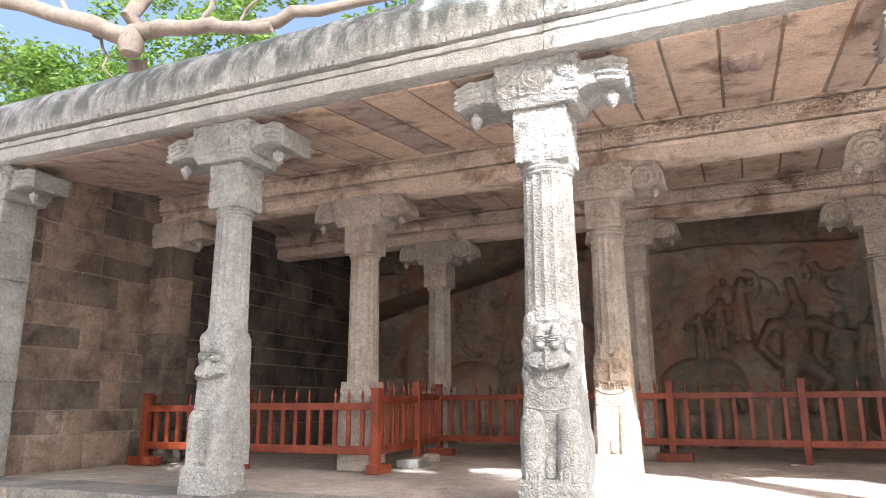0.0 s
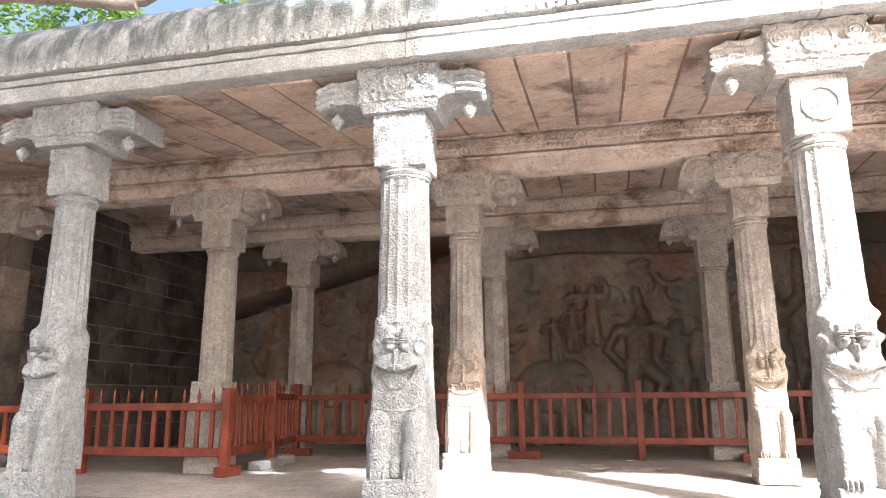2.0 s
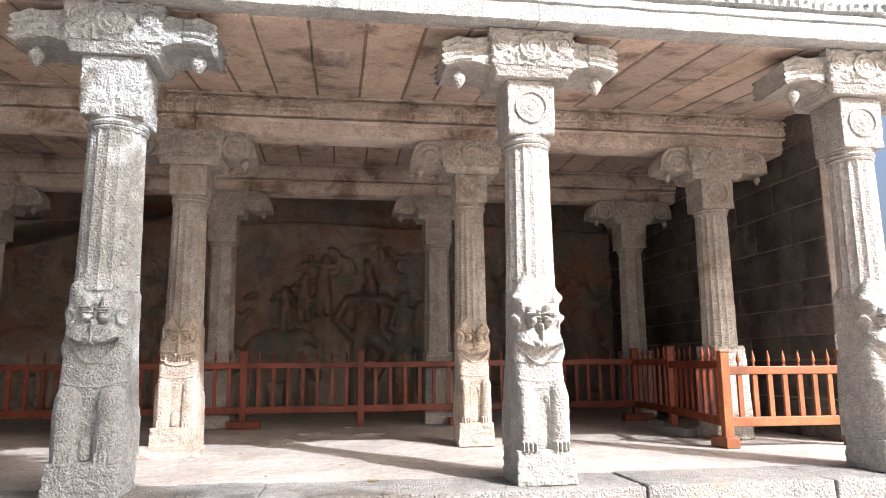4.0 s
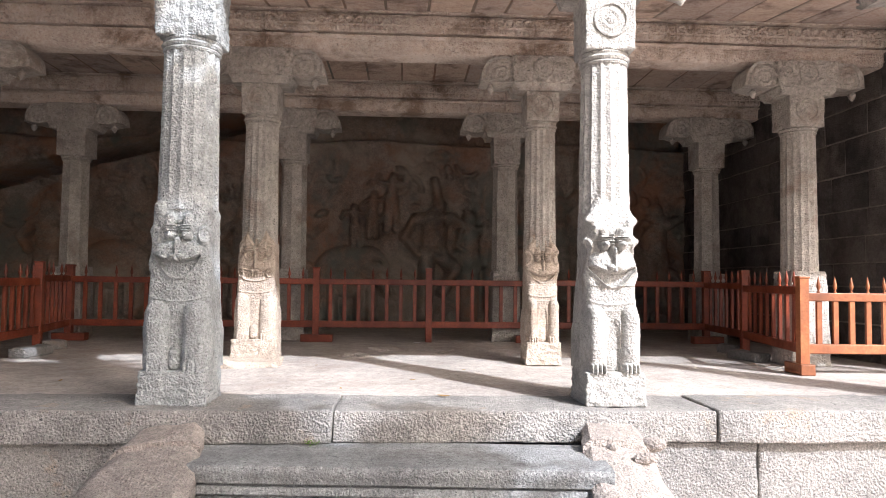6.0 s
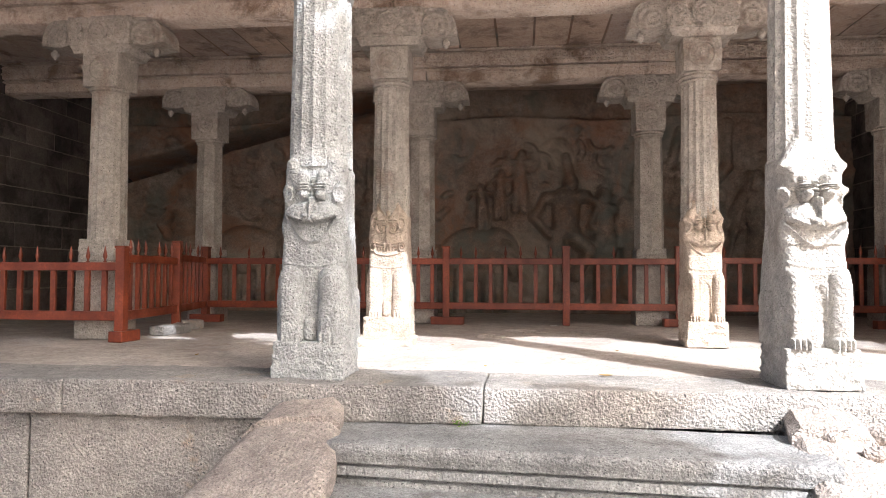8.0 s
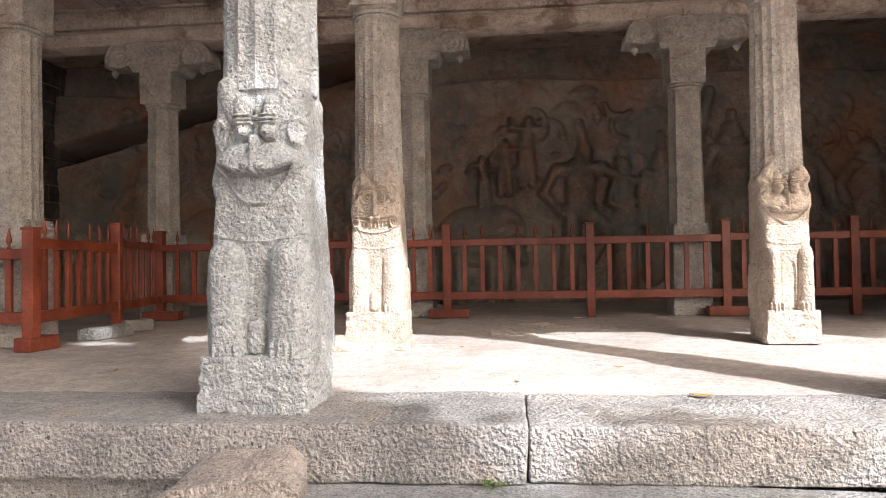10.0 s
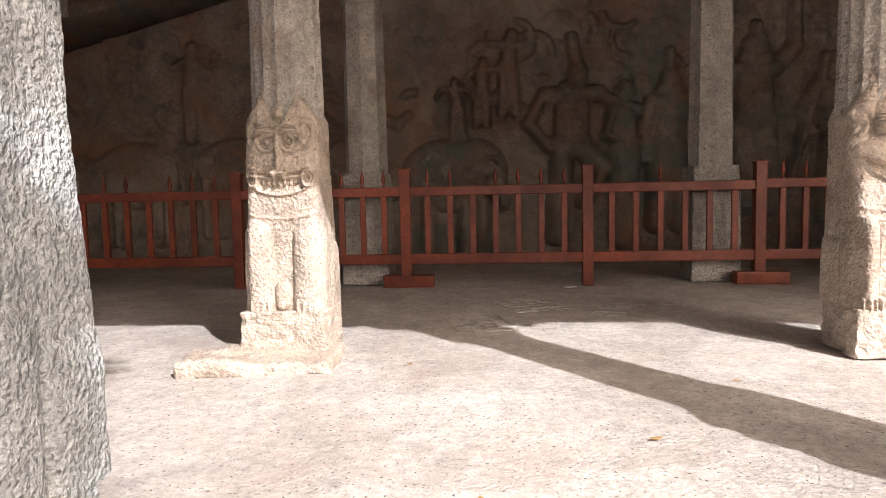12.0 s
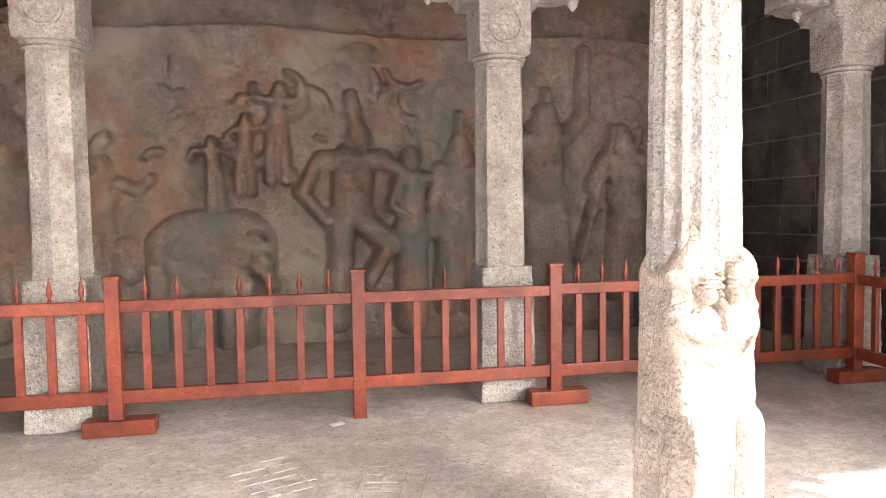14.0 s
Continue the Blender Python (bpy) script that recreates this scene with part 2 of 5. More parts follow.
# ---- pillars ----
def smax(a, b, k=0.012):
    h = np.clip(0.5 + 0.5 * (a - b) / k, 0, 1)
    return b + (a - b) * h + k * h * (1 - h)


def dome(X, Z, x, z, rx, rz, h):
    return h * np.sqrt(np.clip(1 - ((X - x) / rx) ** 2 - ((Z - z) / rz) ** 2, 0, 1))


def bar(X, Z, a, b, r, h, p=0.5):
    ax, az = a
    dx, dz = b[0] - ax, b[1] - az
    t = np.clip(((X - ax) * dx + (Z - az) * dz) / (dx * dx + dz * dz + 1e-9), 0, 1)
    d2 = (X - ax - t * dx) ** 2 + (Z - az - t * dz) ** 2
    return h * np.clip(1 - d2 / (r * r), 0, 1) ** p


def line_face(X, Z):
    """A worn lion mask in shallow lines: ringed eyes, flame horns, a banded mouth."""
    A = np.abs(X)
    H = dome(X, Z, 0, 0.74, 0.2, 0.17, 0.02)

    def ring(x, z, rx, rz, h, t=0.2):
        e = np.sqrt(((A - x) / rx) ** 2 + ((Z - z) / rz) ** 2)
        return h * np.exp(-((e - 1) / t) ** 2)

    def ridge(z, h, s, lo, hi):
        return h * np.exp(-((Z - z) / s) ** 2) * np.clip((hi - A) / 0.015, 0, 1) * np.clip((A - lo) / 0.01 + 1, 0, 1)

    # flame horns with a rim
    fl = np.clip((Z - 0.86) / 0.2, 0, 1)
    mid = 0.058 + 0.06 * fl ** 1.6
    half = 0.052 * (1 - fl) ** 0.8 + 0.004
    inside = (Z > 0.84) & (Z < 1.06)
    H = H + np.where(inside, 0.026 * np.clip((half - np.abs(A - mid)) / 0.012, 0, 1) * np.clip((Z - 0.84) / 0.02, 0, 1), 0)
    # brows, eyes and nose
    for z in (0.862, 0.884):
        H = H + ridge(z - 0.5 * A * A, 0.012, 0.006, 0.012, 0.115)
    H = H + ring(0.056, 0.81, 0.05, 0.034, 0.013)
    H = H + ring(0.056, 0.812, 0.022, 0.022, 0.012, 0.3)
    H = smax(H, dome(A, Z, 0.056, 0.812, 0.014, 0.014, 0.04), 0.004)
    H = smax(H, bar(X, Z, (0, 0.70), (0, 0.87), 0.02, 0.042), 0.008)
    H = smax(H, dome(A, Z, 0.02, 0.70, 0.024, 0.018, 0.052), 0.005)
    H = smax(H, dome(X, Z, 0, 0.955, 0.022, 0.03, 0.03), 0.006)
    # ears
    H = H + ring(0.135, 0.85, 0.026, 0.055, 0.013)
    # mouth: two bands, a curl at each end, teeth and chin
    for z in (0.682, 0.700):
        H = H + ridge(z + 0.6 * A * A, 0.013, 0.006, 0.02, 0.15)
    H = H + ring(0.142, 0.682, 0.026, 0.028, 0.015, 0.28)
    H = H + ring(0.142, 0.682, 0.011, 0.012, 0.01, 0.4)
    H = H + 0.012 * np.clip(np.cos(X * 2 * np.pi / 0.028), 0, 1) * np.exp(-((Z - 0.664) / 0.011) ** 2) * np.clip((0.12 - A) / 0.02, 0, 1)
    H = H - 0.014 * np.exp(-((Z - 0.642 - 1.2 * A * A) / 0.012) ** 2) * np.clip((0.12 - A) / 0.02, 0, 1)
    H = H + 0.012 * np.exp(-((Z - 0.60 - 3.0 * A * A) / 0.014) ** 2) * np.clip((0.14 - A) / 0.02, 0, 1)
    return H


def lion_relief(X, Z, kind):
    """Depth of the carving of a seated lion: X across, Z up from its plinth (1.25 m tall)."""
    k = kind
    H = np.zeros_like(X)
    A = np.abs(X)
    # chest and shoulders, narrowing upward
    H = smax(H, dome(A, Z, 0.0, 0.56, 0.24, 0.22, 0.03), 0.02)
    # forelegs with paws, a hollow between them
    H = smax(H, bar(A, Z, (0.128, 0.0), (0.135, 0.39), k["girth"], k["leg"]), 0.008)
    H = smax(H, bar(A, Z, (0.035, 0.05), (0.045, 0.36), 0.034, k["leg"] * k["inner"]), 0.006)
    for i in range(4):
        H = smax(H, bar(A, Z, (0.075 + 0.03 * i, 0.0), (0.075 + 0.03 * i, 0.05), 0.02, k["leg"] + k["toe"]), 0.006)
    H = H - k["gap"] * np.clip(1 - (X / 0.05) ** 2, 0, 1) * np.clip((0.36 - Z) / 0.15, 0, 1)
    H = smax(H, bar(X, Z, (-0.01, 0.04), (-0.01, 0.11), 0.042, k["tail"]), 0.008)
    # collar: a thin ridge that sags at the middle
    line = 0.47 + 0.9 * X * X
    H = H + 0.008 * np.exp(-((Z - line) / 0.008) ** 2)
    H = H + 0.006 * np.exp(-((Z - line + 0.045) / 0.008) ** 2) * k["fine"]
    if k["lines"]:
        return smax(H, 1.9 * line_face(X, np.interp(Z, k["own"], k["model"])), 0.006)
    # the face sits lower, and its horns shorter, on some pillars
    Z = np.interp(Z, k["own"], k["model"])
    # muzzle, nose and open mouth
    H = smax(H, dome(A, Z, 0.055, 0.775, 0.125, 0.085, k["muzzle"]), 0.02)
    H = smax(H, bar(X, Z, (0, 0.735), (0, 0.87), 0.022, k["muzzle"] + 0.02), 0.01)
    H = smax(H, dome(A, Z, 0.028, 0.757, 0.045, 0.030, k["muzzle"] + 0.026), 0.006)
    up = 0.72 + 2.2 * X * X
    low = 0.63 + 5.2 * X * X
    wide = np.clip(1 - (A / 0.165) ** 4, 0, 1)
    H = H - k["mouth"] * wide * np.clip((Z - low) / 0.015, 0, 1) * np.clip((up - Z) / 0.012, 0, 1)
    H = H + 0.022 * wide * np.exp(-((Z - low + 0.005) / 0.014) ** 2)
    H = H + 0.012 * wide * np.exp(-((Z - up - 0.012) / 0.011) ** 2)
    teeth = np.clip(np.cos(X * 2 * np.pi / 0.03), 0, 1) * wide
    H = H + 0.012 * teeth * np.exp(-((Z - up + 0.008) / 0.009) ** 2)
    # eyes under banded brows that run up into flared horns
    ez = 0.905
    ex, er = k["eye"]
    H = smax(H, dome(A, Z, ex, ez, er, er, 0.088), 0.005)
    H = smax(H, dome(A, Z, ex, ez - 0.008, 0.4 * er, 0.4 * er, 0.096), 0.003)
    H = smax(H, bar(A, Z, (ex, ez + 0.03), (ex + 0.012, ez + 0.15), 1.05 * er, 0.062), 0.008)
    for i in range(3):
        H = smax(H, bar(A, Z, (ex - 0.85 * er, ez + 0.036 + 0.02 * i), (ex + 0.85 * er, ez + 0.04 + 0.02 * i), 0.0105, 0.078), 0.004)
    H = smax(H, bar(A, Z, (0.085, ez + 0.08), (k["horn"] - 0.01, ez + 0.24), 0.05, 0.04), 0.01)
    H = smax(H, bar(A, Z, (k["horn"] - 0.005, ez + 0.23), (k["horn"] + 0.018, ez + 0.31), 0.03, 0.034), 0.01)
    for i in range(4):
        H = smax(H, dome(X, Z, 0, ez + 0.0 + 0.036 * i, 0.018, 0.02, 0.05), 0.004)
    # ears: a rim round a hollow
    e = np.sqrt(((A - 0.168) / 0.034) ** 2 + ((Z - ez - 0.005) / 0.055) ** 2)
    H = H + 0.02 * np.exp(-((e - 1) / 0.3) ** 2)
    return H


def lion_mesh(name, mat, width, depth, kind, seed, neck):
    """The seated lion at a pillar's foot, one lofted skin."""
    nz, nf, ns = 230, 116, 26
    zs = np.linspace(0, min(1.27, kind["top"] + 0.2), nz)
    rings = []
    for z in zs:
        k = min(1, max(0, (z - 0.3) / 0.55))
        k = k * k * (3 - 2 * k)
        w = (width / 2) * (1.0 - kind["taper"] * k)
        d = (depth / 2) * (1.0 - 0.08 * k)
        if z > kind["top"]:
            q = min(1, (z - kind["top"]) / 0.16)
            q = q * q * (3 - 2 * q)
            w += (0.105 - w) * q
            d += (0.44 * neck - d) * q
        fx = np.linspace(-1, 1, nf)
        front = [(w * t, -d) for t in fx]
        right = [(w, -d + 2 * d * (i + 1) / ns) for i in range(ns)]
        back = [(w - 2 * w * (i + 1) / 8, d) for i in range(8)]
        left = [(-w, d - 2 * d * (i + 1) / ns) for i in range(ns - 1)]
        rings.append(np.array(front + right + back + left))
    P = np.array(rings)
    X, Y = P[:, :, 0], P[:, :, 1]
    Z = np.repeat(zs[:, None], P.shape[1], 1)
    W = np.max(np.abs(X), axis=1)[:, None]
    D = np.max(np.abs(Y), axis=1)[:, None]
    # rounded corners
    r = 0.045
    qx, qy = np.clip(X, -(W - r), W - r), np.clip(Y, -(D - r), D - r)
    dx, dy = X - qx, Y - qy
    L = np.sqrt(dx * dx + dy * dy) + 1e-9
    nx, ny = dx / L, dy / L
    X, Y = qx + nx * r, qy + ny * r
    face = np.clip(-ny, 0, 1) ** 0.6
    H = lion_relief(X * kind["spread"], Z, kind)
    H = H * np.where(Z > 0.6, kind["face"], 1.0)
    fade = np.clip((zs[-1] - 0.01 - Z) / 0.05, 0, 1)
    Y = Y - face * H * fade
    # haunches and muzzle as seen from the side
    side = np.clip(np.abs(nx), 0, 1) ** 0.6
    arm = np.clip(1 - np.abs((Y + D - 0.055) / 0.075) ** 4, 0, 1) * np.clip(1 - np.abs(Z / 0.42) ** 9, 0, 1)
    leg = np.clip(1 - np.abs((Y - 0.07) / 0.11) ** 4, 0, 1) * np.clip(1 - np.abs(Z / 0.33) ** 7, 0, 1)
    hz = 0.018 * np.sqrt(arm) + 0.02 * np.sqrt(leg)
    jaw = 0.012 * np.clip(1 - ((Z - 0.76) / 0.11) ** 2, 0, 1) * np.clip(1 - ((Y + D) / 0.16) ** 2, 0, 1) + 0.006 * np.clip(1 - ((Z - 0.9) / 0.1) ** 2, 0, 1) * np.clip(1 - ((Y + D) / 0.1) ** 2, 0, 1)
    fore = np.clip(1 - ((Y + D) / 0.15) ** 2, 0, 1)
    tips = 0.045 * np.exp(-((Z - kind["own"][-3] - 0.02) / 0.034) ** 2) + 0.034 * np.exp(-((Z - kind["own"][-2] + 0.03) / 0.036) ** 2) + 0.03 * np.exp(-((Z - kind["own"][2] - 0.08) / 0.06) ** 2)
    X = X + np.sign(nx) * side * (hz + jaw + kind["ears"] * fore * tips)
    out = []
    for i in range(nz):
        ring = []
        for j in range(P.shape[1]):
            p = Vector((X[i, j], Y[i, j], Z[i, j]))
            s = p + Vector((seed, 0, 0))
            g = 0.004 * noise.noise(s * 14) + 0.0022 * noise.noise(s * 45)
            ring.append(p + Vector((nx[i, j], ny[i, j], 0)) * g)
        out.append(ring)
    return mesh_of(name, loft(out), mat)


def shaft_mesh(name, mat, z0, z1, w0, w1, sides=16, flute=0.011, seed=0.0):
    """A many-sided, slightly tapered shaft with hollowed faces."""
    n, rings = sides * 4, []
    nz = max(6, int((z1 - z0) / 0.06))
    for i in range(nz + 1):
        t = i / nz
        rad = (w0 + (w1 - w0) * t) / 2
        z = z0 + (z1 - z0) * t
        ring = []
        for k in range(n):
            a = 2 * math.pi * (k + 0.5 * 4 + 2) / n
            u = (k % 4) / 4.0
            seg = math.pi / sides
            loc = (u - 0.5) * 2 * seg
            rr = rad * math.cos(seg) / math.cos(loc) * 1.02 - flute * (0.5 + 0.5 * math.cos(2 * math.pi * (u - 0.5)))
            s = Vector((math.cos(a) * rad + seed, math.sin(a) * rad, z))
            rr += 0.003 * noise.noise(s * 12) + 0.0015 * noise.noise(s * 40)
            ring.append((rr * math.cos(a), rr * math.sin(a), z))
        rings.append(ring)
    return mesh_of(name, loft(rings), mat)


def carved_block(w0, w1, d0, d1, z0, z1, seed, deep=0.012, step=0.045):
    """A block with scrollwork cut in low relief on its faces."""
    bm = block(1, 1, 1, r=0.03, step=step, amp=0.0)
    for v in bm.verts:
        t = v.co.z + 0.5
        v.co = Vector((v.co.x * (w0 + (w1 - w0) * t), v.co.y * (d0 + (d1 - d0) * t), z0 + (z1 - z0) * t))
    for v in bm.verts:
        s = Vector((v.co.x + seed, v.co.y, v.co.z))
        q = abs(noise.noise(s * 15)) + 0.5 * abs(noise.noise(s * 31))
        flat = Vector((v.co.x / (w0 + w1), v.co.y / (d0 + d1), 0))
        n = Vector((math.copysign(1, flat.x), 0, 0)) if abs(flat.x) > abs(flat.y) else Vector((0, math.copysign(1, flat.y), 0))
        v.co += n * (0.5 * deep - deep * 1.6 * q)
    return bm


def roundel(x, y, z, rad, bm, petals=8):
    """A lotus medallion standing proud of a face that looks towards -y."""
    rings = []
    for r, h in ((1.0, 0.0), (0.97, 0.018), (0.86, 0.02), (0.8, 0.006), (0.66, 0.008), (0.5, 0.02), (0.3, 0.012), (0.2, 0.022), (0.05, 0.024)):
        ring = []
        for k in range(32):
            a = 2 * math.pi * k / 32
            w = 1 + (0.08 * math.cos(petals * a) if 0.25 < r < 0.7 else 0)
            ring.append((x + rad * r * w * math.cos(a), y - h, z + rad * r * w * math.sin(a)))
        rings.append(ring)
    return loft(rings, bm)


def bracket_mesh(name, mat, sgn, reach, height, depth, rounded):
    """The corbel arm beside a capital: a quarter-round with a carved scroll, or a stepped and ridged paw."""
    bm = bmesh.new()
    n, m = 26, 13
    rings = []
    for i in range(n + 1):
        t = i / n
        x = reach * t
        if rounded:
            top = -0.03 * height if t < 0.5 else -height * (0.03 + 0.80 * (1 - math.sqrt(max(0.0, 1 - ((t - 0.5) / 0.5) ** 2))))
            bot = -height * (0.90 + 0.08 * math.sin(math.pi * min(1.0, t / 0.8)))
        else:
            top = -height * (0.14 + 0.10 * math.sin(math.pi * min(1.0, t * 1.15)) + (0.22 * (t - 0.75) / 0.25 if t > 0.75 else 0))
            bot = -height * (0.98 - 0.12 * math.sin(math.pi * t))
        w = depth / 2 * (1 - 0.10 * t)
        front, back = [], []
        for k in range(m):
            u = k / (m - 1)
            z = bot + (top - bot) * u
            if rounded:
                d = math.hypot(x - 0.42 * reach, z + 0.62 * height)
                cut = 0.012 * math.cos(d * 2 * math.pi / 0.062) + (0.010 if u < 0.12 else 0.0)
                out = 0.0
            else:
                step = (u * 4) % 1.0
                cut = 0.020 * (1 - (2 * step - 1) ** 4) if t > 0.45 else 0.008 * math.cos(z * 60 + t * 9)
                out = 0.035 * (1 - (2 * step - 1) ** 4) if t > 0.9 else 0.0
            front.append((sgn * (x + out), -w - cut, z))
            back.append((sgn * (x + out), w + 0.5 * cut, z))
        rings.append(front + back[::-1])
    loft(rings, bm)
    for v in bm.verts:
        v.co += Vector((0.004, 0.006, 0.006)) * noise.noise(v.co * 22)
    return mesh_of(name, bm, mat)


def pendant_mesh(name, mat, s):
    return mesh_of(name, lathe([(0.012 * s, 0.0), (0.022 * s, 0.0), (0.026 * s, -0.02 * s), (0.05 * s, -0.035 * s), (0.056 * s, -0.06 * s), (0.044 * s, -0.09 * s), (0.02 * s, -0.125 * s), (0.003, -0.14 * s)], 14), mat)


def torus_ring(z, rad, thick, bm, n=32):
    prof = [(rad - 0.02, z - thick), (rad + 0.3 * thick, z - thick), (rad + thick, z), (rad + 0.3 * thick, z + thick), (rad - 0.02, z + thick)]
    return lathe(prof, n, bm)


SHARED = {}


def shared(key, make):
    if key not in SHARED:
        SHARED[key] = make()
    return SHARED[key]


def capital(parent, mat, z0, z1, seed, front=True, key=""):
    """Carved capital block between two corbel arms with lotus drops under their ends."""
    w = 0.31
    def body():
        zc = z0 + (z1 - z0) * 0.16
        dep = 0.56 if front else 0.47
        bm = carved_block(0.57, 0.63, dep - 0.07, dep - 0.01, z0 - 0.02, zc, seed, 0.016)
        carved = carved_block(0.64, 0.66, dep, dep, zc, z1, seed + 3, 0.028, 0.028)
        me = bpy.data.meshes.new("tmp")
        carved.to_mesh(me)
        carved.free()
        bm.from_mesh(me)
        bpy.data.meshes.remove(me)
        roundel(0, 0.004 - dep / 2, z0 + (z1 - z0) * 0.58, 0.11, bm)
        for sx in (-1, 1):
            roundel(sx * 0.24, 0.008 - dep / 2, z0 + (z1 - z0) * 0.66, 0.065, bm, 5)
        return mesh_of("capital", bm, mat)
    part("capital", shared(("cap", key, mat.name), body), mat, parent, "carved capital block with lotus medallion")
    for sgn in (-1, 1):
        hgt = (z1 - z0) * 0.86
        b = part("bracket", shared(("br", key, sgn, mat.name), lambda: bracket_mesh("bracket", mat, sgn, 0.36, hgt, 0.46 if front else 0.36, not front)), mat, parent, "scrolled corbel arm ending in a ridged paw")
        b.location = (sgn * 0.3, 0, z1)
        p = part("pendant", shared(("pe", key, mat.name), lambda: pendant_mesh("pendant", mat, 1.0 if front else 0.75)), mat, b, "lotus bud drop")
        p.location = (sgn * 0.25, -0.10, -hgt + 0.005)


def neck_carving(w, z0, z1, seed, figure):
    """Square block under a capital: a worn figure in front, or a lotus medallion."""
    bm = carved_block(w + 0.035, w + 0.045, w + 0.035, w + 0.045, z0, z1, seed, 0.022 if figure else 0.010, 0.04)
    if not figure:
        roundel(0, -(w + 0.03) / 2, (z0 + z1) / 2, min(0.13, 0.40 * (z1 - z0)), bm, 4 if z1 - z0 > 0.4 else 8)
    return bm


LION_A = dict(eye=(0.053, 0.037), slim=0.015, ears=0.35, girth=0.09, inner=0.0, taper=0.10, top=1.08, own=(0, 0.60, 0.635, 0.745, 0.925, 1.175, 1.3), model=(0, 0.60, 0.635, 0.722, 0.905, 1.21, 1.36), mouth=0.10, lines=False, spread=1.0, face=1.0, toe=0.004, leg=0.085, gap=0.015, tail=0.05, fine=0.0, muzzle=0.085, horn=0.15)
LION_B = dict(eye=(0.062, 0.042), slim=0.03, ears=1.0, girth=0.08, inner=0.35, taper=0.16, top=1.1, own=(0, 0.55, 0.60, 0.70, 0.90, 1.10, 1.3), model=(0.0, 0.56, 0.632, 0.725, 0.905, 1.22, 1.5), mouth=0.07, lines=False, spread=1.0, face=1.45, toe=0.03, leg=0.09, gap=0.06, tail=0.02, fine=1.0, muzzle=0.065, horn=0.16)
LION_C = dict(eye=(0.06, 0.04), slim=0.05, ears=0.0, girth=0.085, inner=0.0, taper=0.07, top=0.95, own=(0, 0.57, 0.613, 0.855, 1.08, 1.3), model=(0, 0.57, 0.64, 0.81, 1.04, 1.26), mouth=0.05, lines=True, spread=1.0, face=1.0, toe=0.003, leg=0.06, gap=0.04, tail=0.05, fine=0.0, muzzle=0.035, horn=0.125)
LION_D = dict(eye=(0.06, 0.04), slim=0.03, ears=0.5, girth=0.07, inner=0.3, taper=0.0, top=0.92, own=(0, 0.63, 0.70, 0.87, 0.93, 1.04, 1.3), model=(0.03, 0.64, 0.73, 0.905, 0.98, 1.2, 1.7), mouth=0.055, lines=False, spread=1.12, face=0.8, toe=0.012, leg=0.08, gap=0.07, tail=0.02, fine=1.0, muzzle=0.065, horn=0.15)


def lion_pillar(x, y, kind, key, label, mat, base, depth, neck_z, cap_z, top_z, shaft_w, front=True, turn=0.0, plinth_h=0.235, lion_mat=None):
    ob = thing("lion_pillar", pose(x, y, F, 0, 0, turn), label, "pillar", "pillars of the hall")
    seed = x * 3.1 + y
    lion_mat = lion_mat or mat
    y0, y1 = -(depth / 2 - 0.01) - kind["leg"] - 0.004, depth / 2 - 0.085
    bm = carved_block(base + 0.02, base, y1 - y0 + 0.02, y1 - y0, 0, plinth_h, seed, 0.018)
    bmesh.ops.translate(bm, verts=bm.verts, vec=(0, (y0 + y1) / 2, 0))
    part("plinth", bm, lion_mat, ob, "roughly dressed square plinth")
    me = shared(("lion", key), lambda: lion_mesh("lion_carving", lion_mat, base - kind["slim"], depth - 0.02, kind, seed, shaft_w + 0.03))
    li = part("lion_carving", me, lion_mat, ob, "seated lion carved on the foot of the pillar")
    li.location = (0, 0, plinth_h - 0.005)
    part("shaft", shared(("shaft", key), lambda: shaft_mesh("shaft", mat, plinth_h + kind["top"] + 0.02, neck_z - F, shaft_w + 0.035, shaft_w, seed=seed)), mat, ob, "fluted many-sided granite shaft")
    bm = torus_ring(neck_z - F - 0.03, shaft_w / 2 + 0.002, 0.014, bmesh.new())
    torus_ring(neck_z - F + 0.005, shaft_w / 2 + 0.008, 0.018, bm)
    torus_ring(neck_z - F + 0.04, shaft_w / 2 + 0.002, 0.014, bm)
    part("neck_ring", bm, mat, ob)
    part("neck_block", neck_carving(shaft_w, neck_z - F + 0.05, cap_z - F - 0.02, seed, kind is LION_A), mat, ob, "neck block with worn figure carving" if kind is LION_A else "neck block with a flower medallion")
    capital(ob, mat, cap_z - F, top_z - F, 4.0, front, "front" if front else "mid")
    return ob


def plain_pillar(x, y, label, mat, neck_z, cap_z, top_z, shaft_w, base=0.42, turn=0.0, key=""):
    ob = thing("pillar", pose(x, y, F, 0, 0, turn), label, "pillar", "pillars of the hall")
    seed = x * 2.3 + y
    part("base", carved_block(base, base - 0.02, base, base - 0.02, 0, 0.78, seed, 0.012), mat, ob, "square carved pillar base")
    part("base_cap", carved_block(base - 0.03, shaft_w + 0.03, base - 0.03, shaft_w + 0.03, 0.78, 1.0, seed, 0.014), mat, ob)
    part("shaft", shared(("pshaft", key), lambda: shaft_mesh("shaft", mat, 0.95, neck_z - F, shaft_w + 0.03, shaft_w, 16 if key == "row2" else 8, seed=seed)), mat, ob, "tapering many-sided shaft")
    bm = torus_ring(neck_z - F - 0.02, shaft_w / 2 + 0.002, 0.014, bmesh.new())
    torus_ring(neck_z - F + 0.015, shaft_w / 2 + 0.01, 0.018, bm)
    part("neck_ring", bm, mat, ob)
    part("neck_block", neck_carving(shaft_w, neck_z - F + 0.03, cap_z - F + 0.005, seed, False), mat, ob, "square neck block with a lotus medallion")
    capital(ob, mat, cap_z - F, top_z - F, 7.0, False, key)
    return ob


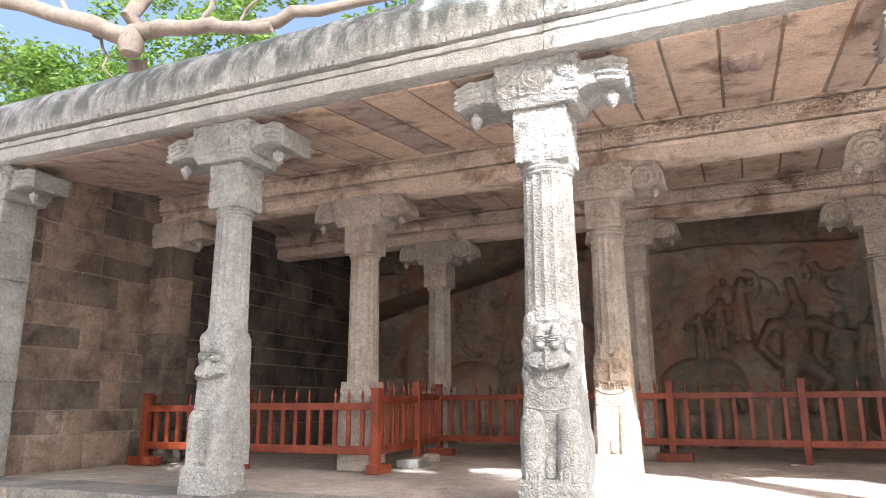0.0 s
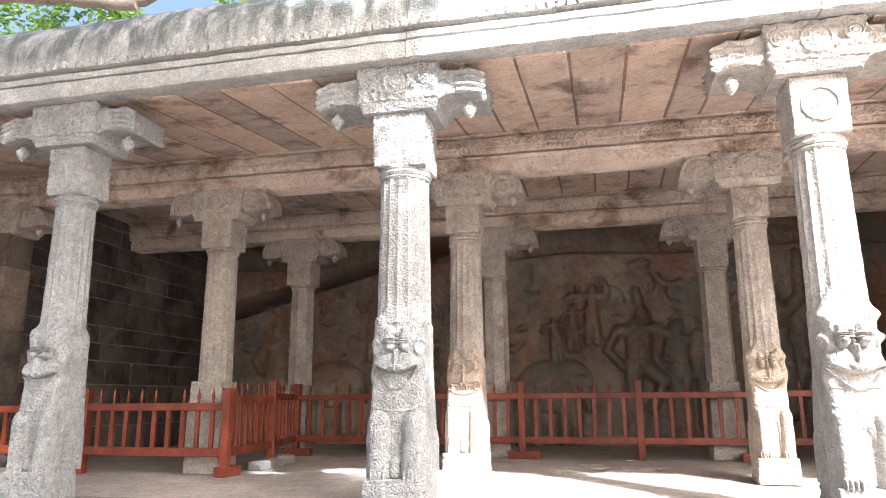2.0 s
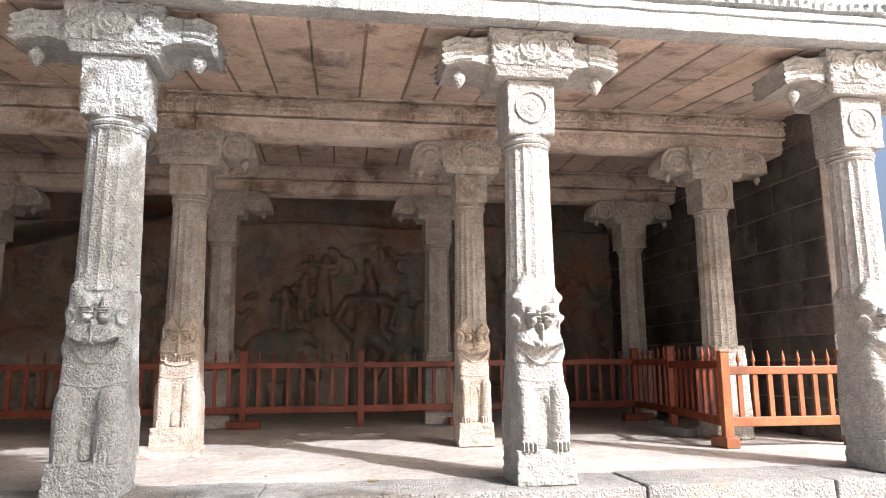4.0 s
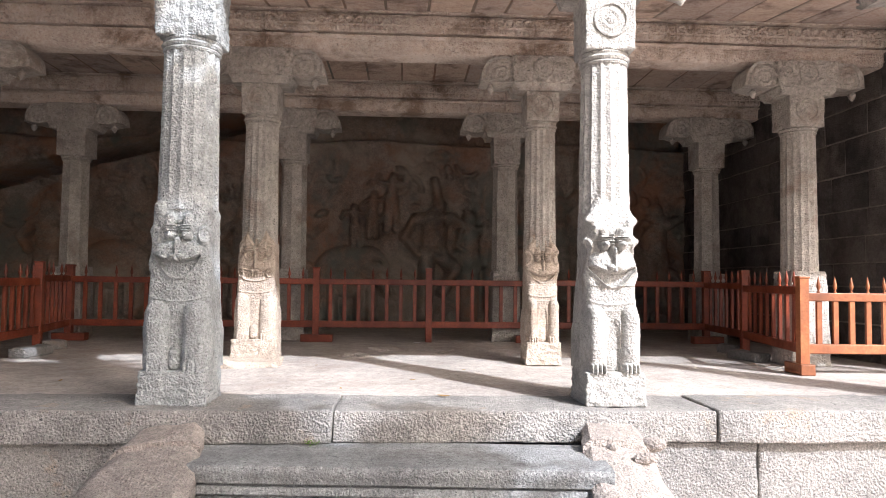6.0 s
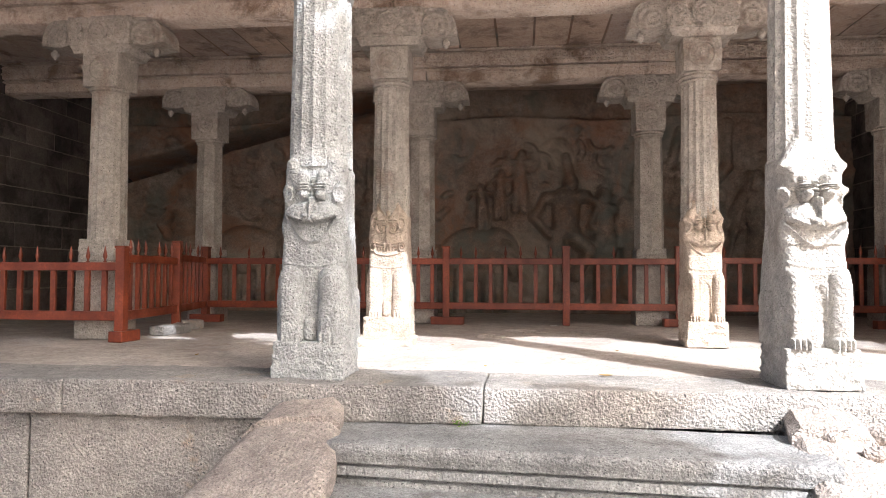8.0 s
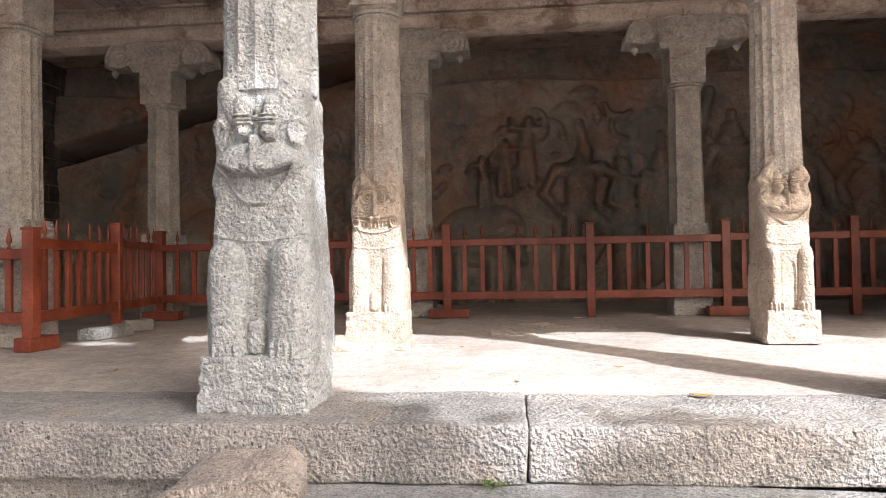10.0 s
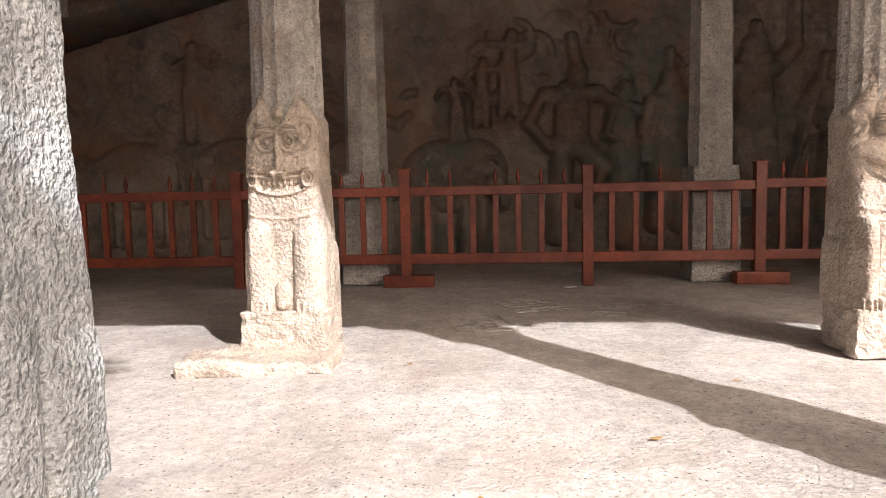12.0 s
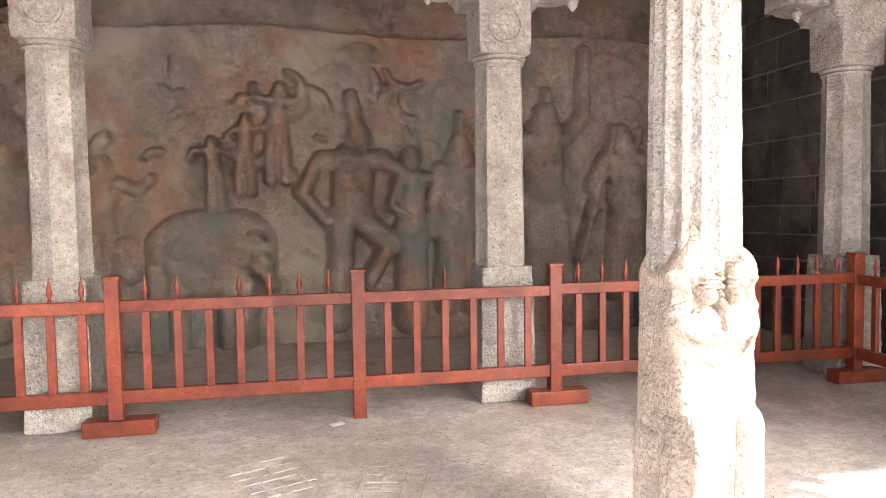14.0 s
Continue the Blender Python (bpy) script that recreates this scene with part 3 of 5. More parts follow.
FRONT_Y, MID_Y, BACK_Y = 5.19, 7.46, 10.22
lion_pillar(-3.19, FRONT_Y + 0.03, LION_A, "a_slim", "shaded grey granite pillar with a lion at its foot", M_PILLAR, 0.37, 0.40, 3.27, 3.77, 4.125, 0.315)
lion_pillar(-0.13, FRONT_Y + 0.022, LION_A, "a", "grey granite pillar with a broad grinning lion", M_PILLAR, 0.445, 0.385, 3.27, 3.77, 4.125, 0.372)
lion_pillar(2.89, FRONT_Y + 0.05, LION_B, "b", "sunlit granite pillar with a horned seated lion", M_PALE_SUNLIT, 0.41, 0.43, 3.27, 3.77, 4.125, 0.33)
lion_pillar(5.70, FRONT_Y + 0.05, LION_B, "b", "sunlit granite pillar with a horned seated lion", M_PALE_SUNLIT, 0.41, 0.43, 3.27, 3.77, 4.125, 0.33)
lion_pillar(-0.095, MID_Y + 0.06, LION_C, "c", "granite pillar with a slim lion, lit below the jaw", M_INNER, 0.44, 0.365, 3.28, 3.665, 4.01, 0.33, False, plinth_h=0.25, lion_mat=M_WARM)
lion_pillar(2.86, MID_Y + 0.085, LION_D, "d", "granite pillar with a snarling lion with toothed jaw", M_INNER, 0.355, 0.36, 3.28, 3.665, 4.01, 0.31, False, plinth_h=0.235, lion_mat=M_WARM)
for px in (-3.04, 5.68):
    plain_pillar(px, MID_Y, "granite pillar on a square carved base behind the fence", M_INNER, 3.28, 3.665, 4.01, 0.34, key="row2")
for px in (-3.24, -0.185, 2.87, 5.88):
    plain_pillar(px, BACK_Y, "slender granite pillar before the carved rock", M_INNER, 3.29, 3.71, 4.05, 0.35, base=0.42, key="row3")


def pilaster(x, y, w, d, top, courses, label, mat):
    ob = thing("pilaster", pose(x, y, F), label, "pilaster", "pilasters on the walls")
    z = 0.0
    for i in range(courses):
        h = top / courses * (1.0 + 0.15 * math.sin(i * 2.4))
        h = min(h, top - z) if i < courses - 1 else top - z
        part("pilaster_block", slab(-w / 2, w / 2, -d / 2, d / 2, z, z + h - 0.003, r=0.012, step=0.1, amp=0.008, seed=i + x), mat, ob)
        z += h
    return ob


end = pilaster(-6.42, FRONT_Y, 0.40, 0.42, 3.0, 3, "grey end pilaster of stacked granite blocks", M_PILLAR)
capital(end, M_PILLAR, 3.77 - F, 4.125 - F, 4.0, True, "front")
end = pilaster(-6.15, MID_Y, 0.40, 0.42, 2.895, 7, "dark pilaster of stacked blocks against the wall", M_WALL)
capital(end, M_INNER, 3.665 - F, 4.01 - F, 7.0, False, "mid")


# ---- floor, plinth and steps ----
def ground_height(x, y):
    base = 0.0 + 0.2 * max(0, min(1, (2.6 - y) / 2.6))
    return base + 0.03 * noise.noise(Vector((x * 0.6, y * 0.6, 0))) - 0.012


def ground_sheet():
    bm = bmesh.new()
    xs = [-900, -200, -60, -30] + [-16 + 0.5 * i for i in range(65)] + [30, 60, 200, 900]
    ys = [-900, -200, -60, -30] + [-14 + 0.4 * i for i in range(72)] + [30, 60, 200, 900]
    grid = [[bm.verts.new((x, y, ground_height(x, y) if abs(x) < 20 and abs(y) < 20 else 0.1)) for x in xs] for y in ys]
    for a, b in zip(grid, grid[1:]):
        for i in range(len(xs) - 1):
            bm.faces.new((a[i], a[i + 1], b[i + 1], b[i]))
    return bm


single("ground", ground_sheet(), M_EARTH, "bare reddish trodden earth before the hall", "ground", kind="structure")


def floor_top(x0, x1, y0, y1, z, step, amp):
    """A worn, slightly uneven paved surface as a closed slab."""
    bm = bmesh.new()
    nx, ny = int((x1 - x0) / step), int((y1 - y0) / step)
    top = []
    for j in range(ny + 1):
        row = []
        for i in range(nx + 1):
            x, y = x0 + (x1 - x0) * i / nx, y0 + (y1 - y0) * j / ny
            row.append(bm.verts.new((x, y, z - 0.004 + amp * noise.noise(Vector((x * 1.3, y * 1.3, 0))) + 0.3 * amp * noise.noise(Vector((x * 7, y * 7, 1))))))
        top.append(row)
    for a, b in zip(top, top[1:]):
        for i in range(nx):
            bm.faces.new((a[i], a[i + 1], b[i + 1], b[i]))
    ext = bmesh.ops.extrude_face_region(bm, geom=bm.faces[:])
    for v in ext["geom"]:
        if isinstance(v, bmesh.types.BMVert):
            v.co.z = 0.3
    return bm


floor = single("floor", floor_top(X_L - 0.05, X_R + 0.05, 5.42, 13.4, F, 0.11, 0.008), M_FLOOR, "worn pale granite floor of the pillared hall", "floor", kind="structure")

# squared lines that visitors scratched into the floor
def scratched_board(x, y, yaw, w, d, nx, ny):
    bm = bmesh.new()
    rng = random.Random(int(100 * x))
    for n, across, run in ((nx, w, d), (ny, d, w)):
        for i in range(n + 1):
            c = across * (i / n - 0.5) + rng.uniform(-0.012, 0.012)
            a, b = -run / 2 * rng.uniform(0.6, 1.05), run / 2 * rng.uniform(0.6, 1.05)
            mid = rng.uniform(a, b)
            for lo, hi in ((a, mid - 0.02), (mid + 0.02, b)):
                if hi - lo < 0.05:
                    continue
                if across is w and run is d:
                    slab(c - 0.0025, c + 0.0025, lo, hi, 0.0, 0.0055, bm=bm, r=0.001, step=0.06, amp=0.002, freq=9, seed=i)
                else:
                    slab(lo, hi, c - 0.0025, c + 0.0025, 0.0, 0.005, bm=bm, r=0.001, step=0.06, amp=0.002, freq=9, seed=i + 9)
    p = part("scratched_board", bm, M_SCRATCH, floor, "pale squared lines scratched into the floor")
    p.matrix_local = pose(x, y, F - 0.003, 0, 0, yaw)


for bx, by, yaw, w, d, nx, ny in ((0.88, 8.20, 14, 0.36, 0.46, 4, 5), (1.31, 8.11, -9, 0.24, 0.26, 3, 3), (1.22, 8.92, 22, 0.42, 0.5, 4, 5), (1.83, 8.68, -16, 0.32, 0.46, 3, 4)):
    scratched_board(bx, by, yaw, w, d, nx, ny)

# slabs along the front edge of the floor
edge = thing("platform_edge", pose(0, 0, 0), "thick granite edging slabs of the raised hall floor", "platform", kind="structure")
cuts = [-7.6, -5.3, -3.35, -1.62, 0.96, 3.54, 4.93, 6.4, 7.9]
for i, (a, b) in enumerate(zip(cuts, cuts[1:])):
    drop = 0.012 * math.sin(i * 2.7)
    part("edge_slab", slab(a + 0.003, b - 0.003, 4.77 + 0.02 * math.sin(i * 1.9), 5.435, F - 0.21, F + 0.003 + 0.4 * drop, r=0.014, step=0.06, amp=0.010, freq=5, seed=i * 3.3), M_EDGE, edge)

base_wall = thing("platform_wall", pose(0, 0, 0), "coarse granite wall below the floor edge", "wall", kind="structure")
for lo, hi, n, z0, z1 in ((-7.6, 0.0, 4, -0.12, 0.555), (0.0, 2.5, 2, -0.12, 0.5), (2.5, 7.9, 4, -0.12, 0.555)):
    for i in range(n):
        a, b = lo + (hi - lo) * i / n, lo + (hi - lo) * (i + 1) / n
        part("wall_block", slab(a + 0.005, b - 0.005, 4.84 + 0.012 * math.sin(i * 5 + lo), 5.4, z0, z1, r=0.02, step=0.09, amp=0.009, seed=i + lo), M_EDGE, base_wall)

stairs = thing("steps", pose(0, 0, 0), "worn grey granite steps up to the hall", "steps", kind="structure")
skew = Matrix.Rotation(radians(-4.5), 4, "Z")


def moulded_step(x0, x1, y0, y1, z0, z1, seed, grooves):
    """A tread with two moulding lines cut along its riser."""
    bm = bmesh.new()
    prof = [(y1, z0), (y0 + 0.03, z0), (y0 + 0.03, z0 + 0.03)]
    h = z1 - z0
    if grooves:
        for t in (0.22, 0.5):
            z = z0 + h * t
            prof += [(y0 + 0.024, z - 0.013), (y0 + 0.055, z - 0.008), (y0 + 0.055, z + 0.004), (y0 + 0.014, z + 0.009)]
        prof += [(y0 + 0.012, z0 + h * 0.66)]
    prof += [(y0, z1 - 0.06), (y0, z1 - 0.022), (y0 + 0.008, z1 - 0.006), (y0 + 0.025, z1)]
    prof += [(y0 + 0.1 + (y1 - y0 - 0.1) * i / 5, z1) for i in range(6)]
    rings = []
    n = int((x1 - x0) / 0.05)
    for i in range(n + 1):
        x = x0 + (x1 - x0) * i / n
        ring = []
        for y, z in prof:
            s = Vector((x * 3 + seed, y * 6, z * 6))
            g = noise.noise(s)
            g2 = noise.noise(s * 3.1)
            ring.append((x, y - 0.010 * g - 0.005 * g2, z + (0.004 * g + 0.003 * g2 if z > z0 + 0.05 else 0)))
        rings.append(ring)
    return loft(rings, bm)


for nm, x0, x1, y0, y1, z0, z1, gr in (("step", 0.05, 2.66, 4.21, 4.84, 0.33, 0.558, True), ("step", -0.1, 2.75, 3.83, 4.5, 0.1, 0.335, False), ("step", -0.2, 2.85, 3.42, 4.2, -0.12, 0.13, False)):
    st = part(nm, moulded_step(x0, x1, y0, y1, z0, z1, x0 + y0, gr), M_STEP, stairs)
    st.matrix_local = Matrix.Translation((1.2, 4.6, 0)) @ skew @ Matrix.Translation((-1.2, -4.6, 0))


def balustrade(name, x, sgn, flare, bulge, scrolls, label):
    """A side stone that slides down from the floor edge: upright towards the steps, spilling outward."""
    ob = thing(name, pose(0, 0, 0), label, "balustrade", "side stones of the steps")
    m = 40
    for piece, ta, tb, n, drop in (("upper_stone", 0.0, 0.2, 12, 0.0), ("lower_stone", 0.17, 1.0, 38, 0.035)):
      rings = []
      for i in range(n + 1):
        t = ta + (tb - ta) * i / n
        y = 4.84 - 1.7 * t
        z = F - 0.06 - 0.13 * t - 0.5 * t ** 1.7 - drop
        inner = x + sgn * (0.4 * max(0, t - 0.5) ** 1.4) - sgn * bulge * math.sin(min(1, t / 0.6) * math.pi / 2)
        w = 0.50 + flare * t
        ring = []
        for k in range(m):
            s = k / (m - 1)
            if s < 0.3:
                ex, zz = 0.035 * (1 - s / 0.3), -0.15 + (z + 0.15) * s / 0.3
            elif s < 0.6:
                ex, zz = 0.05 + (0.55 * w) * (s - 0.3) / 0.3, z - 0.04 * ((s - 0.3) / 0.3) ** 2
            else:
                a = (s - 0.6) / 0.4 * math.pi / 2
                ex, zz = 0.05 + 0.55 * w + 0.45 * w * math.sin(a), -0.15 + (z + 0.11) * math.cos(a)
            p = Vector((inner + sgn * ex, y, zz))
            g = 0.03 * noise.noise(p * 3.1 + Vector((x, 0, 0))) + 0.014 * noise.noise(p * 9)
            nrm = Vector((-sgn if s < 0.3 else (0 if s < 0.6 else sgn * math.sin((s - 0.6) / 0.4 * 1.57)), -0.2, 0 if s < 0.28 else 1 - s * 0.6))
            ring.append(p + nrm.normalized() * g)
        rings.append(ring)
      part(piece, loft(rings), M_SLOPE, ob)
    for dx, y, s, yaw in scrolls:
        top = F - 0.128 - 0.16 * (4.84 - y)
        p = part("scroll", lathe([(0.002, -0.15 * s), (0.05 * s, -0.12 * s), (0.066 * s, -0.03 * s), (0.058 * s, 0.06 * s), (0.03 * s, 0.12 * s), (0.002, 0.135 * s)], 16), M_SLOPE, ob)
        p.matrix_local = pose(x + sgn * dx, y, top, 78, 0, yaw)
    return ob


balustrade("balustrade", 0.13, -1, 0.75, 0.14, (), "worn rock balustrade spilling outward beside the steps")
balustrade("balustrade", 2.60, 1, 0.25, 0.13, ((0.12, 4.52, 0.62, 12), (0.26, 4.58, 0.6, 28), (0.40, 4.56, 0.75, 48), (0.30, 4.36, 0.55, 70)), "sunlit carved balustrade with scrolled end beside the steps")

for kx, ky, kw, kyaw in ((-2.62, 8.0, 0.5, 82), (-2.78, 8.75, 0.3, 70), (5.32, 7.9, 0.55, 98), (5.5, 8.7, 0.3, 110)):
    single("loose_stone", block(kw, 0.2, 0.11, r=0.03, step=0.05, amp=0.014, freq=7, seed=kx, at=(0, 0, 0.045)), M_EDGE, "rough grey stone lying under the fence", "stone", "stones under the fences", m=pose(kx, ky, F, 0, 0, kyaw))
single("footing_stone", block(0.74, 0.34, 0.085, r=0.045, step=0.035, amp=0.034, freq=5, at=(0, 0, 0.026)), M_WARM, "low rough footing stone before the lion pillar", "stone", m=pose(-0.17, 7.17, F, 0, 0, 5))


# ---- beams, ceiling and cornice ----
def rosette(u, v, high):
    """Depth of a running band of ringed flowers over a row of small leaves."""
    step = 0.098
    du = (u + 0.5 * step) % step - 0.5 * step
    r = math.hypot(du, v - 0.62 * high) / 0.046
    a = math.atan2(v - 0.62 * high, du)
    d = 0.036 * math.exp(-((r - 0.92) / 0.2) ** 2) + 0.03 * math.exp(-(r / 0.28) ** 2)
    if 0.3 < r < 0.8:
        d += 0.012 * max(0.0, math.cos(5 * a))
    if v < 0.3 * high:
        d += 0.022 * abs(math.sin(u * math.pi / 0.049)) * (1 if v > 0.06 * high else 0.3)
    return d


def beam_run(name, x0, x1, y0, y1, z0, z1, joints, mat, label):
    """Carved stone lintels laid end to end over a row of pillars."""
    ob = thing(name, pose(0, 0, 0), label, "beam", kind="structure")
    ends = [x0] + joints + [x1]
    h = z1 - z0
    prof = [(1.0, 0.0), (0.13, 0.0), (0.105, 0.04), (0.10, 0.12), (0.10, 0.20), (0.10, 0.28), (0.105, 0.345), (0.05, 0.36), (0.035, 0.385), (0.05, 0.41), (0.10, 0.425), (0.10, 0.455), (0.055, 0.465)]
    frieze = len(prof)
    prof += [(0.045, 0.475 + 0.43 * q / 12) for q in range(13)]
    prof += [(0.05, 0.915), (0.10, 0.925), (0.10, 0.945), (0.0, 0.955), (0.0, 0.985), (0.01, 1.0), (1.0, 1.0)]
    for i, (a, b) in enumerate(zip(ends, ends[1:])):
        n = int((b - a) / 0.0135)
        rings = []
        for k in range(n + 1):
            x = a + 0.004 + (b - a - 0.008) * k / n
            ring = []
            wear = max(0.25, min(1.0, 0.75 + 1.1 * noise.noise(Vector((x * 1.3, i * 3.0, y0)))))
            for j, (dy, dz) in enumerate(prof):
                y, z = (y1 if dy == 1.0 else y0 + dy), z0 + h * dz
                s = Vector((x * 4, z * 7, i * 5.0))
                g = 0.012 * noise.noise(s) + 0.007 * noise.noise(s * 4)
                if frieze <= j < frieze + 13:
                    g += wear * rosette(x - a, h * (dz - 0.475), h * 0.43) + 0.012 * noise.noise(Vector((x * 38, z * 38, 0)))
                ring.append((x, y - (g if y < y1 else 0), z + (0.006 * noise.noise(s * 1.5) if j in (1, 2, 3) else 0)))
            rings.append(ring)
        part("lintel", loft(rings), mat, ob)
    return ob


beam_run("beam_middle", X_L, X_R, 7.27, 7.68, 4.005, 4.43, [-2.96, -0.06, 2.76, 5.5], M_BEAM, "carved stone beam over the second row of pillars")
beam_run("beam_back", X_L, X_R, 9.98, 10.40, 4.045, 4.475, [-3.1, -0.1, 2.85, 5.8], M_BEAM, "carved stone beam over the third row of pillars")


def ceiling_mesh():
    """Long slabs laid from beam to beam with open joints."""
    bm = bmesh.new()
    for y0, y1, z, wid in ((5.03, 7.42, 4.255, 0.40), (7.55, 10.05, 4.47, 0.42), (10.3, 13.7, 4.78, 0.6)):
        x, i = X_L - 0.1, 0
        while x < X_R:
            w = wid * (0.85 + 0.35 * random.random())
            w = min(w, X_R + 0.1 - x)
            dz = 0.012 * random.random()
            if w > 0.05:
                slab(x + 0.013, x + w - 0.013, y0, y1, z + dz, z + 0.2, bm=bm, r=0.012, step=0.4, amp=0.006, seed=i + y0)
            x += w
            i += 1
    for y0, y1, z in ((5.1, 7.42, 4.272), (7.55, 10.05, 4.488)):
        n = len(bm.faces)
        slab(X_L - 0.1, X_R + 0.1, y0, y1, z, z + 0.1, bm=bm, r=0.01, step=1.0, amp=0)
        bm.faces.ensure_lookup_table()
        for f in bm.faces[n:]:
            f.material_index = 1
    for v in bm.verts:
        if v.co.y < 7.48:
            v.co.z += 0.134 * (v.co.y - 6.06)
    slab(X_L - 0.1, X_R + 0.1, 6.4, 13.75, 4.70, 4.77, bm=bm, r=0.01, step=2.0, amp=0)
    return bm


ceiling = single("ceiling", ceiling_mesh(), M_CEIL, "stained stone ceiling slabs with open joints", "ceiling", kind="structure")
ceiling.data.materials.append(M_ROCK)
panel_sunk = bmesh.new()
slab(1.20, 1.52, 5.66, 6.05, 4.205, 4.245, bm=panel_sunk, r=0.008, step=0.1, amp=0.003)
slab(1.25, 1.47, 5.72, 5.99, 4.19, 4.215, bm=panel_sunk, r=0.008, step=0.05, amp=0.008, freq=14)
single("ceiling_panel", panel_sunk, M_CEIL, "small framed carving on a ceiling slab", "carving")

cornice = thing("cornice", pose(0, 0, 0), "curved stone eave with a scalloped band and dark stains", "cornice", kind="structure")


def cornice_mesh(a, b, seed):
    k = 1.034
    prof = [(4.92, 4.06), (4.8, 4.045), (4.68, 4.035), (4.655, 4.04), (4.65, 4.06), (4.65, 4.15), (4.655, 4.165), (4.725, 4.172), (4.725, 4.19), (4.672, 4.195), (4.67, 4.215), (4.668, 4.245), (4.735, 4.25), (4.74, 4.275)]
    prof += [(4.69, 4.285), (4.685, 4.31), (4.685, 4.335), (4.688, 4.355), (4.70, 4.36), (4.702, 4.375)]
    for i in range(13):
        u = i / 12 * math.pi / 2
        prof.append((4.70 + 0.56 * (1 - math.cos(u)), 4.39 + 0.60 * math.sin(u)))
    prof += [(5.55, 4.99), (6.2, 4.975)]
    prof = [(0.22 + (y - 0.22) * k, 1.70 + (z - 1.70) * k) for y, z in prof]
    rings = []
    n = int((b - a) / 0.016)
    for k in range(n + 1):
        x = a + 0.003 + (b - a - 0.006) * k / n
        ring = []
        for j, (y, z) in enumerate(prof):
            s = Vector((x * 3.3 + seed, y * 5, z * 8))
            g = 0.010 * noise.noise(s) + 0.006 * noise.noise(s * 3.7)
            sc = 0.0
            if 14 <= j <= 17:
                wear = max(0.0, min(1.0, 0.9 + 1.6 * noise.noise(Vector((x * 0.9, seed, 0)))))
                arch = abs(math.sin(x * math.pi / 0.075))
                lim = (j - 14) / 4
                sc = 0.05 * wear * (1 if arch > lim else -0.5)
            if 2 <= j <= 5:
                g += 0.012 * abs(noise.noise(Vector((x * 9, j * 0.8, seed))))
                g -= 0.010
            ring.append((x, y - g - sc, z + (0.35 * g if j > 1 else 0)))
        rings.append(ring)
    return loft(rings)


cc = [-9.2, -6.0, -3.02, -0.02, 2.9, 5.8, 8.7]
for i, (a, b) in enumerate(zip(cc, cc[1:])):
    part("cornice_stone", cornice_mesh(a, b, i * 4.7), M_CORNICE, cornice, smooth=True)
single("roof", slab(-9, 8.6, 6.3, 13.8, 4.80, 5.06, r=0.02, step=0.5, amp=0.02), M_CORNICE, "flat weathered stone roof", "roof", kind="structure")


# ---- side walls of coursed blocks ----
def block_wall(name, x_face, sgn, y0, y1, z0, z1, label, shade_from):
    ob = thing(name, pose(0, 0, 0), label, "wall", kind="structure")
    part("mortar", slab(min(x_face, x_face + sgn * 0.4) , max(x_face, x_face + sgn * 0.4), y0, y1, z0 - 0.02, z1, r=0.01, step=0.5, amp=0.004), M_MORTAR, ob, "pale mortar behind the joints")
    rng = random.Random(len(name))
    z = z0
    while z < z1 - 0.05:
        h = min(rng.choice((0.27, 0.31, 0.36, 0.42)), z1 - z)
        if z1 - z - h < 0.12:
            h = z1 - z
        y = y0
        while y < y1 - 0.02:
            w = rng.uniform(0.32, 0.95)
            if y1 - y - w < 0.25:
                w = y1 - y
            j = 0.006 + 0.006 * rng.random()
            xa = x_face - sgn * (0.010 + 0.012 * rng.random())
            xb = x_face + sgn * 0.12
            # blocks farther in than the last argument get the painted-shade copy
            part("wall_block", slab(min(xa, xb), max(xa, xb), y + j, y + w - j, z + j, z + h - j, r=0.014, step=0.16, amp=0.008, freq=7, seed=y * 3 + z), M_WALL if y < shade_from else M_WALL_SHADED, ob)
            y += w
        z += h
    return ob


